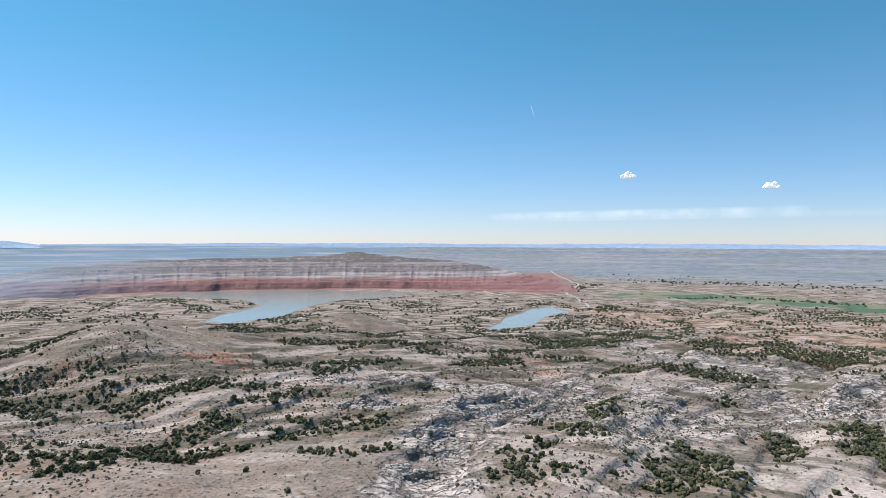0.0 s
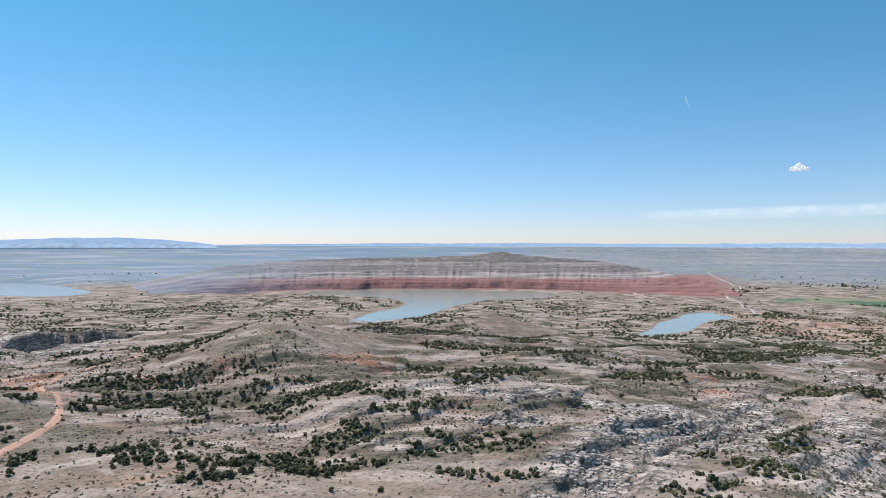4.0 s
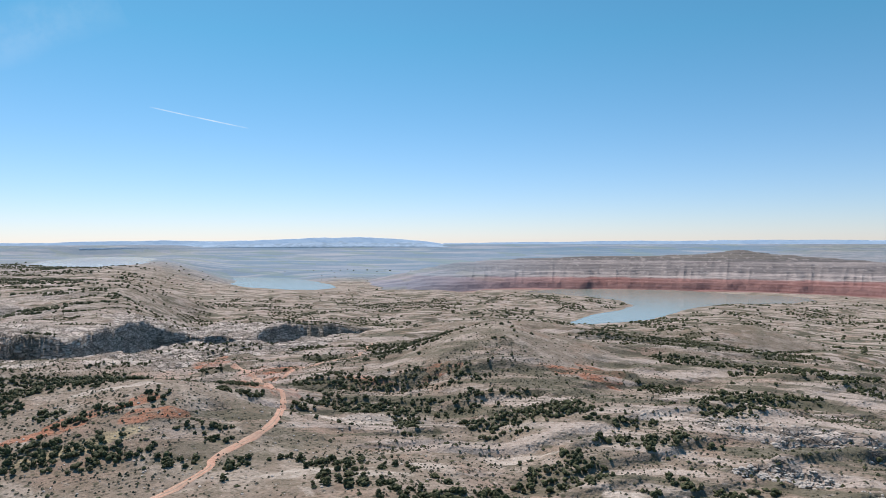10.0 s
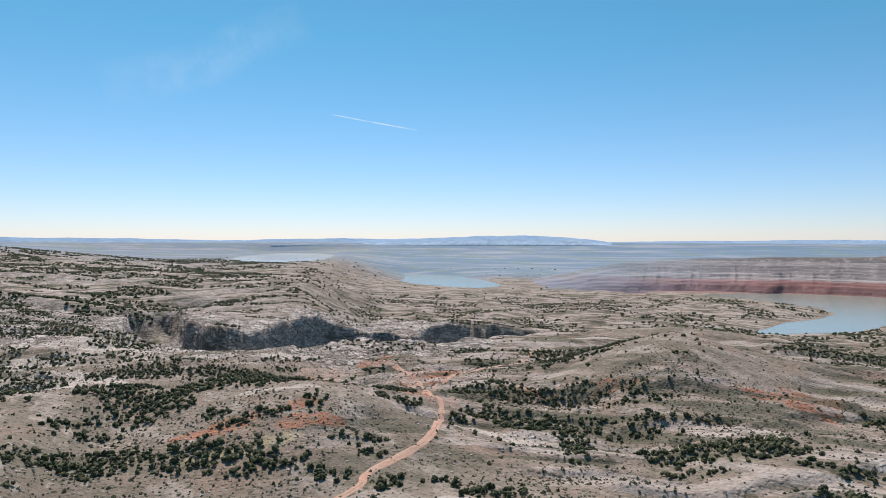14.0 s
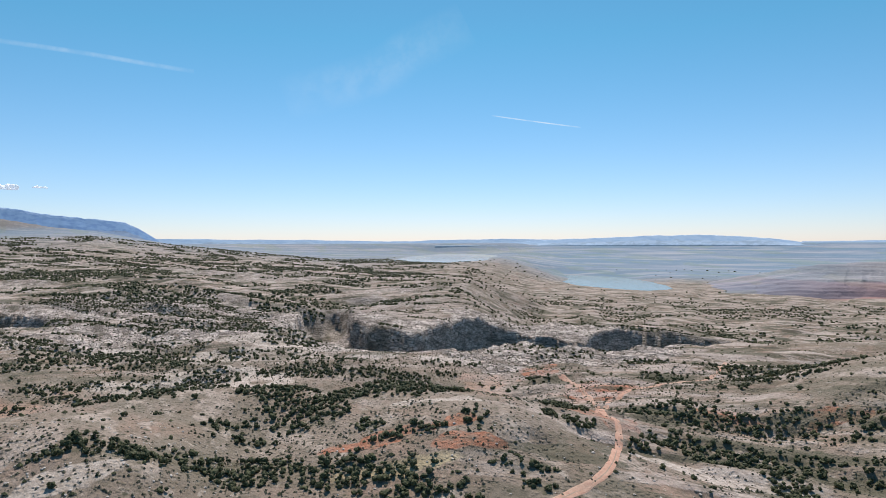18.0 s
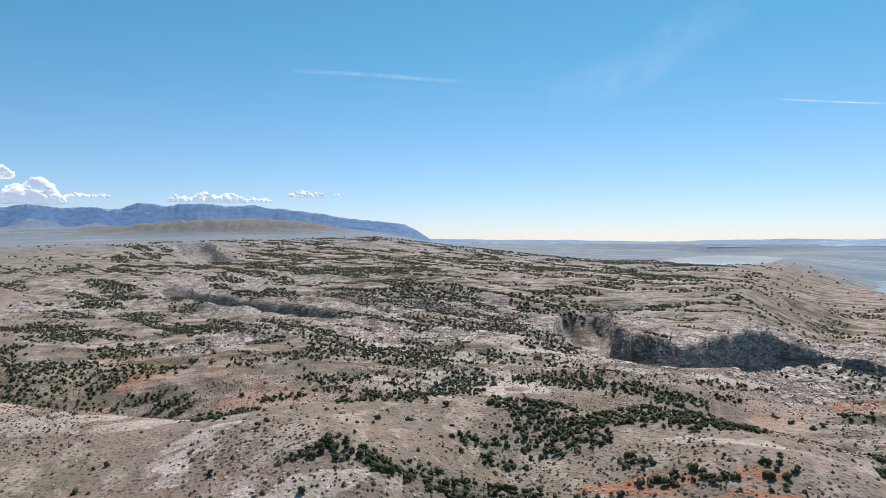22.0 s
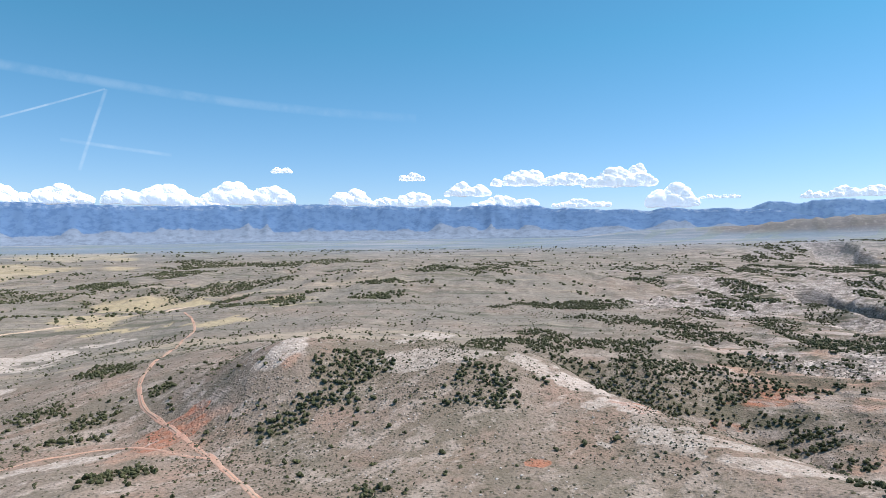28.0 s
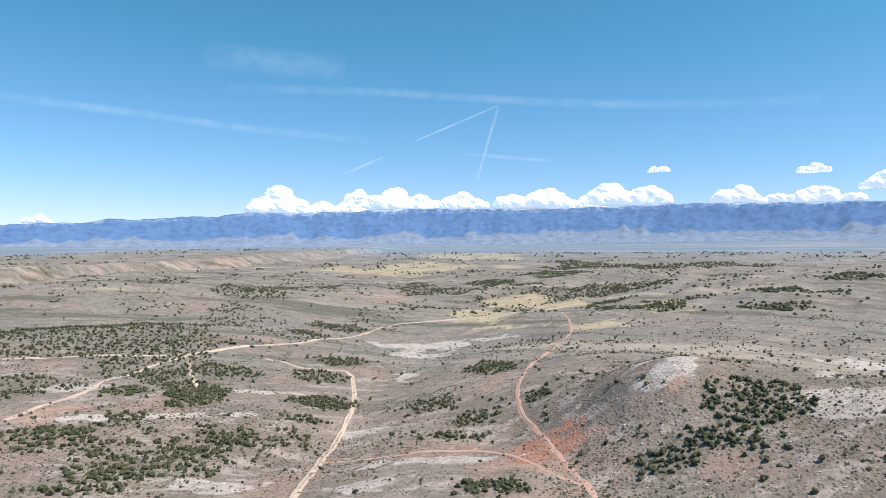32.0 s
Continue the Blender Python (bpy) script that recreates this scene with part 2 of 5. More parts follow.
GROVES_HOLLOW = [  # x, y, half width, half depth, turn
    (-200, 193, 6, 4, 55), (-190, 201, 5, 5, 52), (-184, 213, 5, 3, 48), (-162, 219, 11, 5, 43), (-171, 218, 8, 3, 45),
    (-145, 225, 11, 3, 38), (-208, 208, 5, 3, 53), (-220, 208, 8, 3, 55), (-247, 208, 5, 4, 59), (-253, 187, 10, 3, 63),
    (-309, 160, 16, 10, 73), (-301, 170, 13, 11, 71), (-324, 161, 11, 6, 74), (-307, 201, 25, 19, 65), (-297, 210, 16, 13, 63),
    (-430, 297, 12, 5, 61), (-472, 221, 21, 6, 72), (-273, 267, 11, 8, 52), (-252, 256, 11, 6, 51), (-378, 339, 8, 6, 53),
]
GROVES_HOLLOW_EDGE = [  # x, y, half width, half depth, turn
    (-238, 274, 8, 4, 46), (-273, 321, 16, 6, 45), (-267, 332, 19, 7, 43), (-250, 342, 19, 5, 40), (-223, 356, 25, 3, 35),
    (-215, 365, 19, 3, 33), (-196, 362, 12, 3, 30), (-240, 303, 6, 3, 43), (-220, 309, 20, 8, 39), (-209, 327, 17, 3, 36),
    (-198, 339, 17, 3, 33), (-181, 341, 17, 3, 30), (-195, 306, 7, 15, 36), (-338, 398, 12, 14, 44), (-392, 441, 14, 11, 45),
    (-262, 400, 22, 4, 36), (-341, 466, 18, 16, 39), (-447, 315, 26, 6, 60), (-275, 89, 11, 3, 93), (-270, 100, 13, 4, 90),
]
GROVES_WEST = [  # x, y, half width, half depth, turn
    (-267, 110, 7, 5, 87), (-270, 125, 12, 6, 83), (-262, 139, 17, 9, 79), (-249, 153, 16, 4, 74), (-238, 167, 12, 3, 69),
    (-228, 179, 7, 3, 64), (-305, 134, 8, 5, 82), (-293, 147, 9, 3, 78), (-311, 167, 10, 11, 75), (-295, 173, 7, 7, 72),
    (-329, 164, 10, 8, 76), (-271, 180, 4, 4, 69), (-248, 190, 5, 3, 64), (-338, 164, 15, 12, 77), (-478, 151, 17, 26, 83),
    (-353, 109, 21, 7, 88), (-495, 75, 19, 8, 93), (-499, 129, 12, 4, 86), (-508, 103, 8, 5, 90), (-563, 75, 31, 8, 93),
]
GROVES_WEST_RIM = [  # x, y, half width, half depth, turn
    (-535, 45, 34, 6, 97), (-568, 130, 32, 32, 87), (-528, 154, 21, 21, 83), (-449, 242, 30, 6, 70), (-435, 259, 29, 6, 67),
    (-461, 222, 19, 6, 73), (-476, 204, 15, 8, 76), (-628, 41, 30, 5, 96), (-604, 12, 15, 14, 99), (-792, 100, 45, 3, 90),
    (-994, 135, 50, 51, 88), (-1529, 80, 156, 80, 91), (-673, 211, 33, 34, 80), (-353, -119, 16, 13, 133), (-331, -109, 10, 6, 134),
    (-496, -254, 14, 19, 133), (-570, -263, 24, 28, 129), (-512, -207, 18, 40, 128), (-492, -158, 25, 10, 124), (-484, -117, 27, 8, 121),
]
GROVES_RIDGE = [  # x, y, half width, half depth, turn
    (-488, -85, 27, 5, 117), (-498, -57, 23, 3, 112), (-475, -22, 21, 4, 109), (-351, 41, 11, 6, 104), (-801, -387, 75, 54, 125),
    (-711, -250, 56, 48, 121), (-664, -161, 38, 24, 116), (-578, -71, 27, 13, 110), (-590, -95, 19, 16, 112), (-686, -66, 37, 32, 106),
    (-554, 55, 36, 8, 96), (-478, 75, 13, 4, 94), (-466, 44, 13, 4, 99), (-484, 137, 34, 5, 85), (-473, 110, 20, 4, 89),
    (-589, 137, 26, 15, 86), (-529, 126, 23, 11, 87), (-568, 80, 25, 18, 93), (-278, 90, 6, 3, 94), (-963, -85, 46, 8, 102),
]
GROVES_RIDGE_BELT = [  # x, y, half width, half depth, turn
    (-1276, -598, 48, 49, 121), (-311, -174, 16, 21, 146), (-297, -163, 19, 6, 147), (-273, -168, 10, 8, 151), (-475, -236, 13, 31, 133),
    (-346, -117, 12, 12, 134), (-336, -103, 18, 7, 133), (-528, -233, 25, 28, 129), (-485, -165, 20, 11, 126), (-477, -126, 22, 8, 122),
    (-476, -96, 25, 4, 118), (-253, -83, 8, 4, 145), (-253, -282, 10, 5, 162), (-710, -685, 26, 29, 143), (-991, -854, 23, 27, 138),
    (-976, -673, 20, 24, 132), (-650, -1088, 68, 24, 156),
]
GROVES_HILL = [  # x, y, half width, half depth, turn
    (-522, -1431, 56, 52, 166), (-268, -164, 10, 6, 151), (-207, -174, 13, 10, 165), (-226, -283, 13, 11, 167), (-204, -321, 14, 15, 171),
    (-206, -262, 14, 8, 169), (-263, -405, 15, 36, 166), (-135, -435, 21, 21, -179), (-152, -499, 24, 14, 180), (-140, -357, 17, 20, -179),
    (-132, -310, 14, 8, -178), (-96, -269, 17, 10, -171), (-82, -252, 14, 9, -168), (-83, -225, 10, 7, -167), (-33, -397, 17, 26, -166),
    (-57, -365, 18, 33, -168), (-64, -424, 21, 22, -170), (-23, -360, 15, 12, -163), (-44, -297, 10, 10, -164), (-24, -261, 22, 12, -158),
]
GROVES_HILL_FOOT = [  # x, y, half width, half depth, turn
    (-18, -244, 12, 11, -156), (-62, -205, 10, 10, -162), (-57, -187, 8, 4, -159), (-256, -288, 8, 6, 162), (-623, -992, 31, 34, 156),
    (-708, -674, 33, 36, 142), (-819, -795, 58, 18, 142), (-154, -708, 33, 18, 180), (-118, -633, 25, 18, -178), (-677, -1111, 60, 60, 156),
    (-1017, -861, 45, 46, 136),
]
SCRUB_NORTH = [  # x, y, half width, half depth, turn
    (69, 211, 8, 4, -18), (54, 227, 7, 7, -13), (66, 213, 8, 5, -17), (107, 216, 18, 16, -26), (-42, 215, 25, 28, 11),
    (-54, 199, 12, 13, 15), (-133, 252, 47, 29, 31), (-162, 394, 53, 23, 24), (-293, 139, 17, 11, 76), (-295, 160, 18, 7, 72),
    (-213, 228, 33, 13, 50), (-202, 345, 44, 27, 33), (-273, 170, 19, 6, 68), (-289, 157, 15, 18, 76), (-317, 142, 19, 15, 81),
    (-662, 50, 75, 123, 95), (-278, 178, 13, 7, 70), (-541, -36, 41, 41, 108), (-499, 64, 42, 37, 96), (-553, -147, 27, 33, 120),
]
SCRUB_NORTH_LEDGES = [  # x, y, half width, half depth, turn
    (-580, 163, 51, 93, 83), (-614, 10, 68, 41, 100), (-502, -68, 40, 10, 113), (-516, -109, 31, 29, 117), (-225, -393, 40, 58, 169),
    (-297, -121, 61, 19, 142), (115, -685, 105, 86, -160), (85, -495, 53, 25, -157), (-180, -289, 79, 78, 174), (-81, -209, 25, 15, -166),
    (-244, -203, 51, 26, 159),
]
RED_NORTH = [  # x, y, half width, half depth, turn
    (79, 399, 20, 12, -11), (67, 441, 12, 5, -9), (286, 476, 25, 17, -31), (304, 453, 15, 32, -34), (-136, 415, 18, 13, 19),
    (-215, 365, 14, 3, 32), (78, 394, 20, 6, -13), (70, 442, 11, 3, -11), (-256, 345, 14, 5, 39), (-333, 341, 24, 15, 49),
    (-265, 271, 13, 8, 50), (-249, 281, 8, 10, 47), (-238, 197, 6, 4, 60), (-255, 177, 7, 4, 65), (-263, 165, 6, 3, 69),
    (-233, 206, 9, 3, 57), (-220, 368, 10, 3, 33), (-249, 341, 13, 3, 40), (-144, 403, 19, 5, 19), (-398, 350, 12, 20, 53),
]
RED_NORTH_LEDGES = [  # x, y, half width, half depth, turn
    (-252, 191, 6, 3, 64), (-259, 179, 7, 3, 68), (-261, 168, 6, 3, 71), (-249, 204, 5, 4, 60), (-526, -66, 12, 7, 112),
    (-531, -54, 16, 13, 110), (-378, -57, 10, 9, 121), (-308, -54, 5, 3, 129), (-238, -213, 16, 13, 161), (-252, -223, 8, 5, 159),
    (-517, -60, 15, 6, 111), (-488, -68, 11, 3, 114), (-626, -1009, 27, 54, 156), (-241, -225, 11, 12, 161), (-255, -227, 4, 4, 159),
    (-48, -530, 21, 15, -170), (-81, -508, 10, 14, -173), (-234, -1183, 55, 80, 176), (-623, -992, 26, 45, 156), (-129, -667, 16, 25, -179),
]
PINK_NORTH = [  # x, y, half width, half depth, turn
    (283, 572, 68, 42, -26), (276, 505, 77, 25, -29), (-37, 230, 17, 3, 9), (-131, 187, 9, 4, 39), (-399, 309, 16, 20, 58),
    (-254, 332, 19, 3, 41), (-289, 241, 12, 10, 58), (-527, 0, 19, 13, 104), (-469, 37, 40, 15, 100), (-291, -199, 4, 6, 151),
    (-580, -65, 42, 71, 109), (-233, -200, 25, 18, 161), (3, -295, 24, 21, -157), (-66, -552, 44, 15, -172), (-292, -202, 4, 3, 150),
    (-239, -210, 23, 17, 161), (-228, -1276, 71, 117, 177), (420, 840, 240, 120, -24), (640, 760, 160, 80, -38),
]
PALE_NORTH = [  # x, y, half width, half depth, turn
    (104, 294, 32, 16, -19), (70, 240, 19, 11, -16), (49, 198, 13, 3, -14), (101, 215, 13, 7, -25), (129, 217, 19, 16, -31),
    (167, 281, 18, 12, -31), (21, 268, 7, 9, -4), (-17, 239, 13, 3, 4), (-119, 266, 14, 3, 26), (-167, 206, 9, 5, 43),
    (-142, 218, 8, 3, 37), (-89, 235, 8, 3, 23), (-67, 250, 13, 3, 16), (-78, 317, 8, 3, 14), (-590, 208, 31, 9, 77),
    (-463, 175, 24, 31, 77), (-525, 238, 28, 26, 72), (-160, 212, 11, 3, 44), (-136, 236, 9, 3, 34), (-202, 299, 21, 3, 38),
]
PALE_NORTH_LEDGES = [  # x, y, half width, half depth, turn
    (-462, 324, 27, 12, 60), (-214, 282, 21, 6, 42), (-486, 132, 31, 18, 86), (-502, 154, 28, 8, 83), (-597, 104, 19, 16, 90),
    (-572, 220, 33, 23, 77), (-261, 87, 22, 5, 94), (-272, 209, 21, 5, 62), (-554, 198, 27, 9, 79), (-487, 264, 24, 5, 69),
    (-608, 248, 30, 23, 75), (-291, 41, 5, 15, 109), (-352, -28, 22, 8, 119), (-379, -114, 19, 9, 129), (-383, -90, 18, 6, 125),
    (-494, 110, 28, 8, 89), (-546, 167, 32, 23, 81), (-599, 191, 35, 16, 80), (-602, 105, 18, 12, 90), (-304, 46, 11, 9, 106),
]
PALE_FORK = [  # x, y, half width, half depth, turn
    (-349, -154, 31, 12, 137), (-363, -196, 6, 16, 141), (-347, -165, 18, 8, 140), (-387, -101, 11, 9, 127), (-373, -62, 15, 9, 122),
    (-357, -17, 25, 7, 115), (-351, 13, 24, 9, 109), (-242, -621, 39, 33, 171), (-304, -219, 17, 18, 150), (-229, -563, 28, 24, 172),
    (-206, -457, 9, 16, 173), (-160, -191, 14, 14, 177), (-189, -226, 32, 6, 171), (-100, -203, 17, 11, -170), (-52, -299, 50, 5, -165),
    (-104, -376, 23, 4, -174), (-322, -641, 26, 11, 166), (-162, -294, 13, 8, 178), (20, -364, 24, 12, -158), (-498, -319, 18, 21, 137),
]
STRAW_NORTH = [  # x, y, half width, half depth, turn
    (-237, 177, 17, 3, 64), (-237, 177, 18, 3, 66), (-499, -1159, 58, 55, 164), (-355, -834, 34, 87, 166), (-770, -2624, 148, 143, 167),
    (-497, -1154, 50, 69, 164), (-371, -906, 26, 77, 167), (-603, -813, 44, 85, 152), (-440, -619, 26, 29, 156), (-540, -1020, 51, 66, 160),
    (-354, -685, 41, 6, 164), (-772, -2743, 152, 258, 167), (-459, -2152, 237, 160, 172), (-279, -2107, 153, 128, 177),
]
GROVES_BELT = [  # x, y, half width, half depth, turn
    (-489, -137, 28, 14, 123), (-485, -100, 27, 10, 119), (-518, -82, 24, 10, 115), (-520, -119, 37, 21, 119), (-535, -90, 33, 11, 115),
    (-569, -188, 39, 27, 123), (-484, -147, 23, 11, 124), (-476, -110, 22, 5, 120), (-487, -84, 25, 6, 116), (-494, -56, 29, 4, 112),
    (-512, -89, 30, 11, 115), (-508, -125, 35, 17, 119), (-533, -64, 31, 10, 111), (-490, -29, 21, 5, 108), (-454, 1, 15, 6, 105),
]
FIELDS = [  # x, y, half width, half depth, turn
    (808, 2187, 249, 109, -20), (951, 2077, 264, 127, -25), (1066, 1918, 176, 135, -29), (1155, 1733, 61, 155, -34),
]
PINK_BLUFF = [  # x, y, half width, half depth, turn
    (518, 1594, 179, 185, -18), (642, 1401, 302, 147, -25), (758, 1226, 116, 180, -32),
]
ROUGH_ROCK = [  # x, y, half width, half depth, turn
    (32, 304, 39, 14, -6), (-24, 324, 35, 11, 4), (-33, 281, 13, 4, 7), (9, 272, 22, 4, -2), (2, 241, 9, 14, 0),
    (-8, 217, 12, 5, 2), (172, 354, 82, 17, -26), (172, 435, 34, 42, -22), (228, 417, 69, 39, -29), (111, 340, 16, 27, -18),
    (46, 291, 16, 8, -9), (201, 316, 27, 15, -33), (194, 595, 45, 34, -18), (-1387, -232, 232, 160, 105), (-965, -245, 122, 160, 112),
    (-865, 88, 132, 106, 91), (-681, 291, 86, 160, 73), (-561, 518, 115, 160, 50), (-730, 222, 120, 160, 80), (-650, 71, 104, 86, 93),
]
SPARSE_SOUTH = [  # x, y, half width, half depth, turn
    (64, -541, 84, 160, -160), (113, -1038, 179, 160, -167), (-29, -831, 55, 138, -172), (-28, -1435, 46, 116, -175), (-127, -1572, 36, 90, -179),
    (-79, -233, 23, 20, -167), (-64, -202, 19, 23, -162), (-36, -261, 15, 24, -160), (-21, -241, 17, 27, -157), (-101, -272, 32, 15, -172),
]
SPARSE_FAR = [  # x, y, half width, half depth, turn
    (-727, -1551, 91, 160, 160), (-666, -1139, 150, 78, 156), (-1200, -1990, 244, 160, 153), (-567, -831, 35, 87, 155), (-622, -816, 53, 102, 151),
    (-724, -695, 42, 56, 142), (-1003, -869, 45, 111, 137), (-979, -2104, 102, 160, 159), (-329, -1421, 59, 148, 173), (-1036, -805, 69, 160, 135),
    (-1782, -1348, 98, 160, 131), (-1391, -1900, 160, 90, 150), (-450, -1350, 120, 60, 165),
]
BARE = [  # smooth open slopes: x, y, half width, half depth, turn
    (-215, 442, 75, 55, 30), (-130, 950, 120, 55, 8), (-330, -40, 90, 60, 120), (-300, 226, 60, 30, 50), (-350, -170, 60, 50, 140), (-260, 190, 50, 26, 65), (-330, 640, 90, 40, 20), (-200, 120, 90, 60, 60), (-170, 215, 50, 34, 40),
]


def inside(points, x, y):
    odd = np.zeros(np.shape(x), dtype=bool)
    for (ax, ay), (bx, by) in zip(points, points[1:] + points[:1]):
        if ay != by:
            odd ^= ((ay > y) != (by > y)) & (x < (bx - ax) * (y - ay) / (by - ay) + ax)
    return odd


def from_shore(points, x, y):
    """Distance to a closed shore, negative over the water."""
    d, _ = along(points + points[:1], x, y)
    return np.where(inside(points, x, y), -d, d)


def patches(places, x, y, edge=0.45, grow=1.0):
    """1 inside the ovals, fading past their ragged edges."""
    out = np.zeros(np.shape(x))
    for px, py, a, b, turn in places:
        a, b = a * grow, b * grow
        far = 2.0 * max(a, b)
        near = (np.abs(x - px) < far) & (np.abs(y - py) < far)
        if not near.any():
            continue
        c, s = math.cos(radians(turn)), math.sin(radians(turn))
        dx, dy = x[near] - px, y[near] - py
        q = np.sqrt(((dx * c + dy * s) / a) ** 2 + ((dy * c - dx * s) / b) ** 2)
        size = max(min(a, b), 8)
        q = q + edge * wave(dx + px, dy + py, size * 0.9, 31) + 0.5 * edge * wave(dx + px, dy + py, size * 0.35, 32)
        out[near] = np.maximum(out[near], ramp(1.22, 0.70, q))
    return out


TURNS = [-180, -60, 54, 60, 68, 75, 84, 90, 97, 104, 125, 140, 160, 185, 260]
SLOPE_2000 = [-0.036, -0.036, -0.064, -0.058, -0.047, -0.039, -0.028, -0.025, -0.030, -0.034, -0.037, -0.038, -0.038, -0.038, -0.038]
SLOPE_3000 = [-0.014, -0.02, -0.055, -0.043, -0.033, -0.021, -0.004, 0.009, 0.004, 0.002, -0.008, -0.012, -0.014, -0.016, -0.016]
SLOPE_4200 = [-0.006, -0.01, -0.018, -0.018, -0.018, -0.016, -0.004, 0.016, 0.022, 0.022, 0.008, 0.005, -0.001, -0.005, -0.006]


def plain(x, y):
    """The large lie of the land: low towards the lakes, a high plain elsewhere."""
    dx, dy = x - CX, y - CY
    r, turn = np.hypot(dx, dy), np.degrees(np.arctan2(-dx, dy))
    turn = np.where(turn < -100, turn + 360, turn)
    t2 = turn + 1.4 * wave(x, y, 500, 5) + 0.8 * wave(x, y, 160, 6)
    lakeside = ramp(57, 50, t2) * ramp(-70, -40, turn)
    low = np.interp(r, [0, 430, 600, 800, 950, 1150, 1350, 2400, 3000, 3500, 4000, 4850, 6000], [0, 2, -12, -34, -52, -76, -87, -87, -72, -53, -20, 60, 70])
    s2, s3, s4 = np.interp(turn, TURNS, SLOPE_2000), np.interp(turn, TURNS, SLOPE_3000), np.interp(turn, TURNS, SLOPE_4200)
    w2, w3, w4 = ramp(1100, 2000, r), ramp(2000, 3000, r), ramp(3000, 4200, r)
    rise = (1 - w2) * np.interp(r, [0, 500, 1200, 3000], [0, 2, 0, 0]) + w2 * (80 + ((1 - w3) * s2 + w3 * s3) * r)
    high = (1 - w4) * rise + w4 * (80 + s4 * r)
    rim = ramp(4150, 4830, r)                                # the basin floor climbs to the horizon
    high = high * (1 - rim) + np.maximum(high, 80 - 0.0035 * r) * rim
    return low * lakeside + high * (1 - lakeside), lakeside, r, turn


def carve(z, line, x, y, half, wall, depth, floor=0.0, ends=0.06, seed=50):
    """A steep-walled canyon along a line; ends: the share over which it shallows."""
    d, s = along(line, x, y)
    near = d < half * 3 + 40
    dn = d[near] + half * 0.2 * fbm(x[near], y[near], half * 1.9, seed, 2)
    f = ramp(half + wall, half, dn) * ramp(0, ends, s[near]) * ramp(1, 1 - ends, s[near])
    ledge = 0.72 * ramp(half + wall, half + wall * 0.55, dn) + 0.28 * ramp(half + wall * 0.35, half * 0.7, dn)
    out = z.copy()
    out[near] = z[near] - depth * ledge * ramp(0, ends, s[near]) * ramp(1, 1 - ends, s[near])
    mask = np.zeros(np.shape(x))
    mask[near] = ramp(half + wall * 2.2, half + wall, dn) * ramp(0, ends, s[near])
    return out, mask


def terrace(h, step, hard=0.72):
    k = h / step
    f = k - np.floor(k)
    return (np.floor(k) + ramp(hard, 1.0, f)) * step


def mesa(turn, q):
    """The long banded mesa behind the lake, by compass turn and the distance behind its foot: red cliff, grey slopes, dark cap with two knobs."""
    crest = np.interp(turn, [-14, -10, -7, -3.3, 0, 3, 6.4, 9, 13, 18.3, 24, 30, 36, 42, 48, 54], [-92, -62, -30, 4, 16, 26, 31, 28, 22, 16, 10, -6, -46, -86, -120, -140])
    crest = crest + 1.2 * wave(turn, 0 * turn, 1.8, 71)
    spur = 0.5 * np.abs(wave(turn, q * 0.0012, 1.3, 79)) + 0.6 * np.abs(wave(turn, q * 0.002, 0.55, 84))
    k = q - (30 * spur - 14) * ramp(0, 110, q) * ramp(430, 300, q) - 7 * fbm(turn * 40, q, 60, 85, 4)
    up = np.interp(k, [-60, 0, 26, 60, 110, 150, 190, 260, 330, 420, 520, 900], [-0.06, 0.02, 0.24, 0.36, 0.44, 0.58, 0.63, 0.80, 0.86, 1.0, 1.0, 0.35])
    body = -88 + (crest + 88) * up
    body = body + 19 * np.exp(-np.abs((turn - 6.4) / 2.0) ** 1.2 - ((q - 430) / 90) ** 2) + 4 * np.exp(-np.abs((turn - 18.3) / 2.4) ** 1.6 - ((q - 430) / 80) ** 2)
    body = body + 0.42 * (terrace(body + 3 * wave(turn, q * 0.01, 1.1, 74), 9.0, 0.62) - body)
    return body - 22 * ramp(31, 39, turn) - 130 * ramp(560, 1000, q) - 40 * ramp(0, -60, q)


def mesa_foot(turn):
    return np.interp(turn, [-14, -10, 0, 7, 18, 26, 34, 54], [2330, 2345, 2360, 2345, 2330, 2250, 2200, 2190]) + 20 * wave(turn, 0 * turn, 2.2, 73)


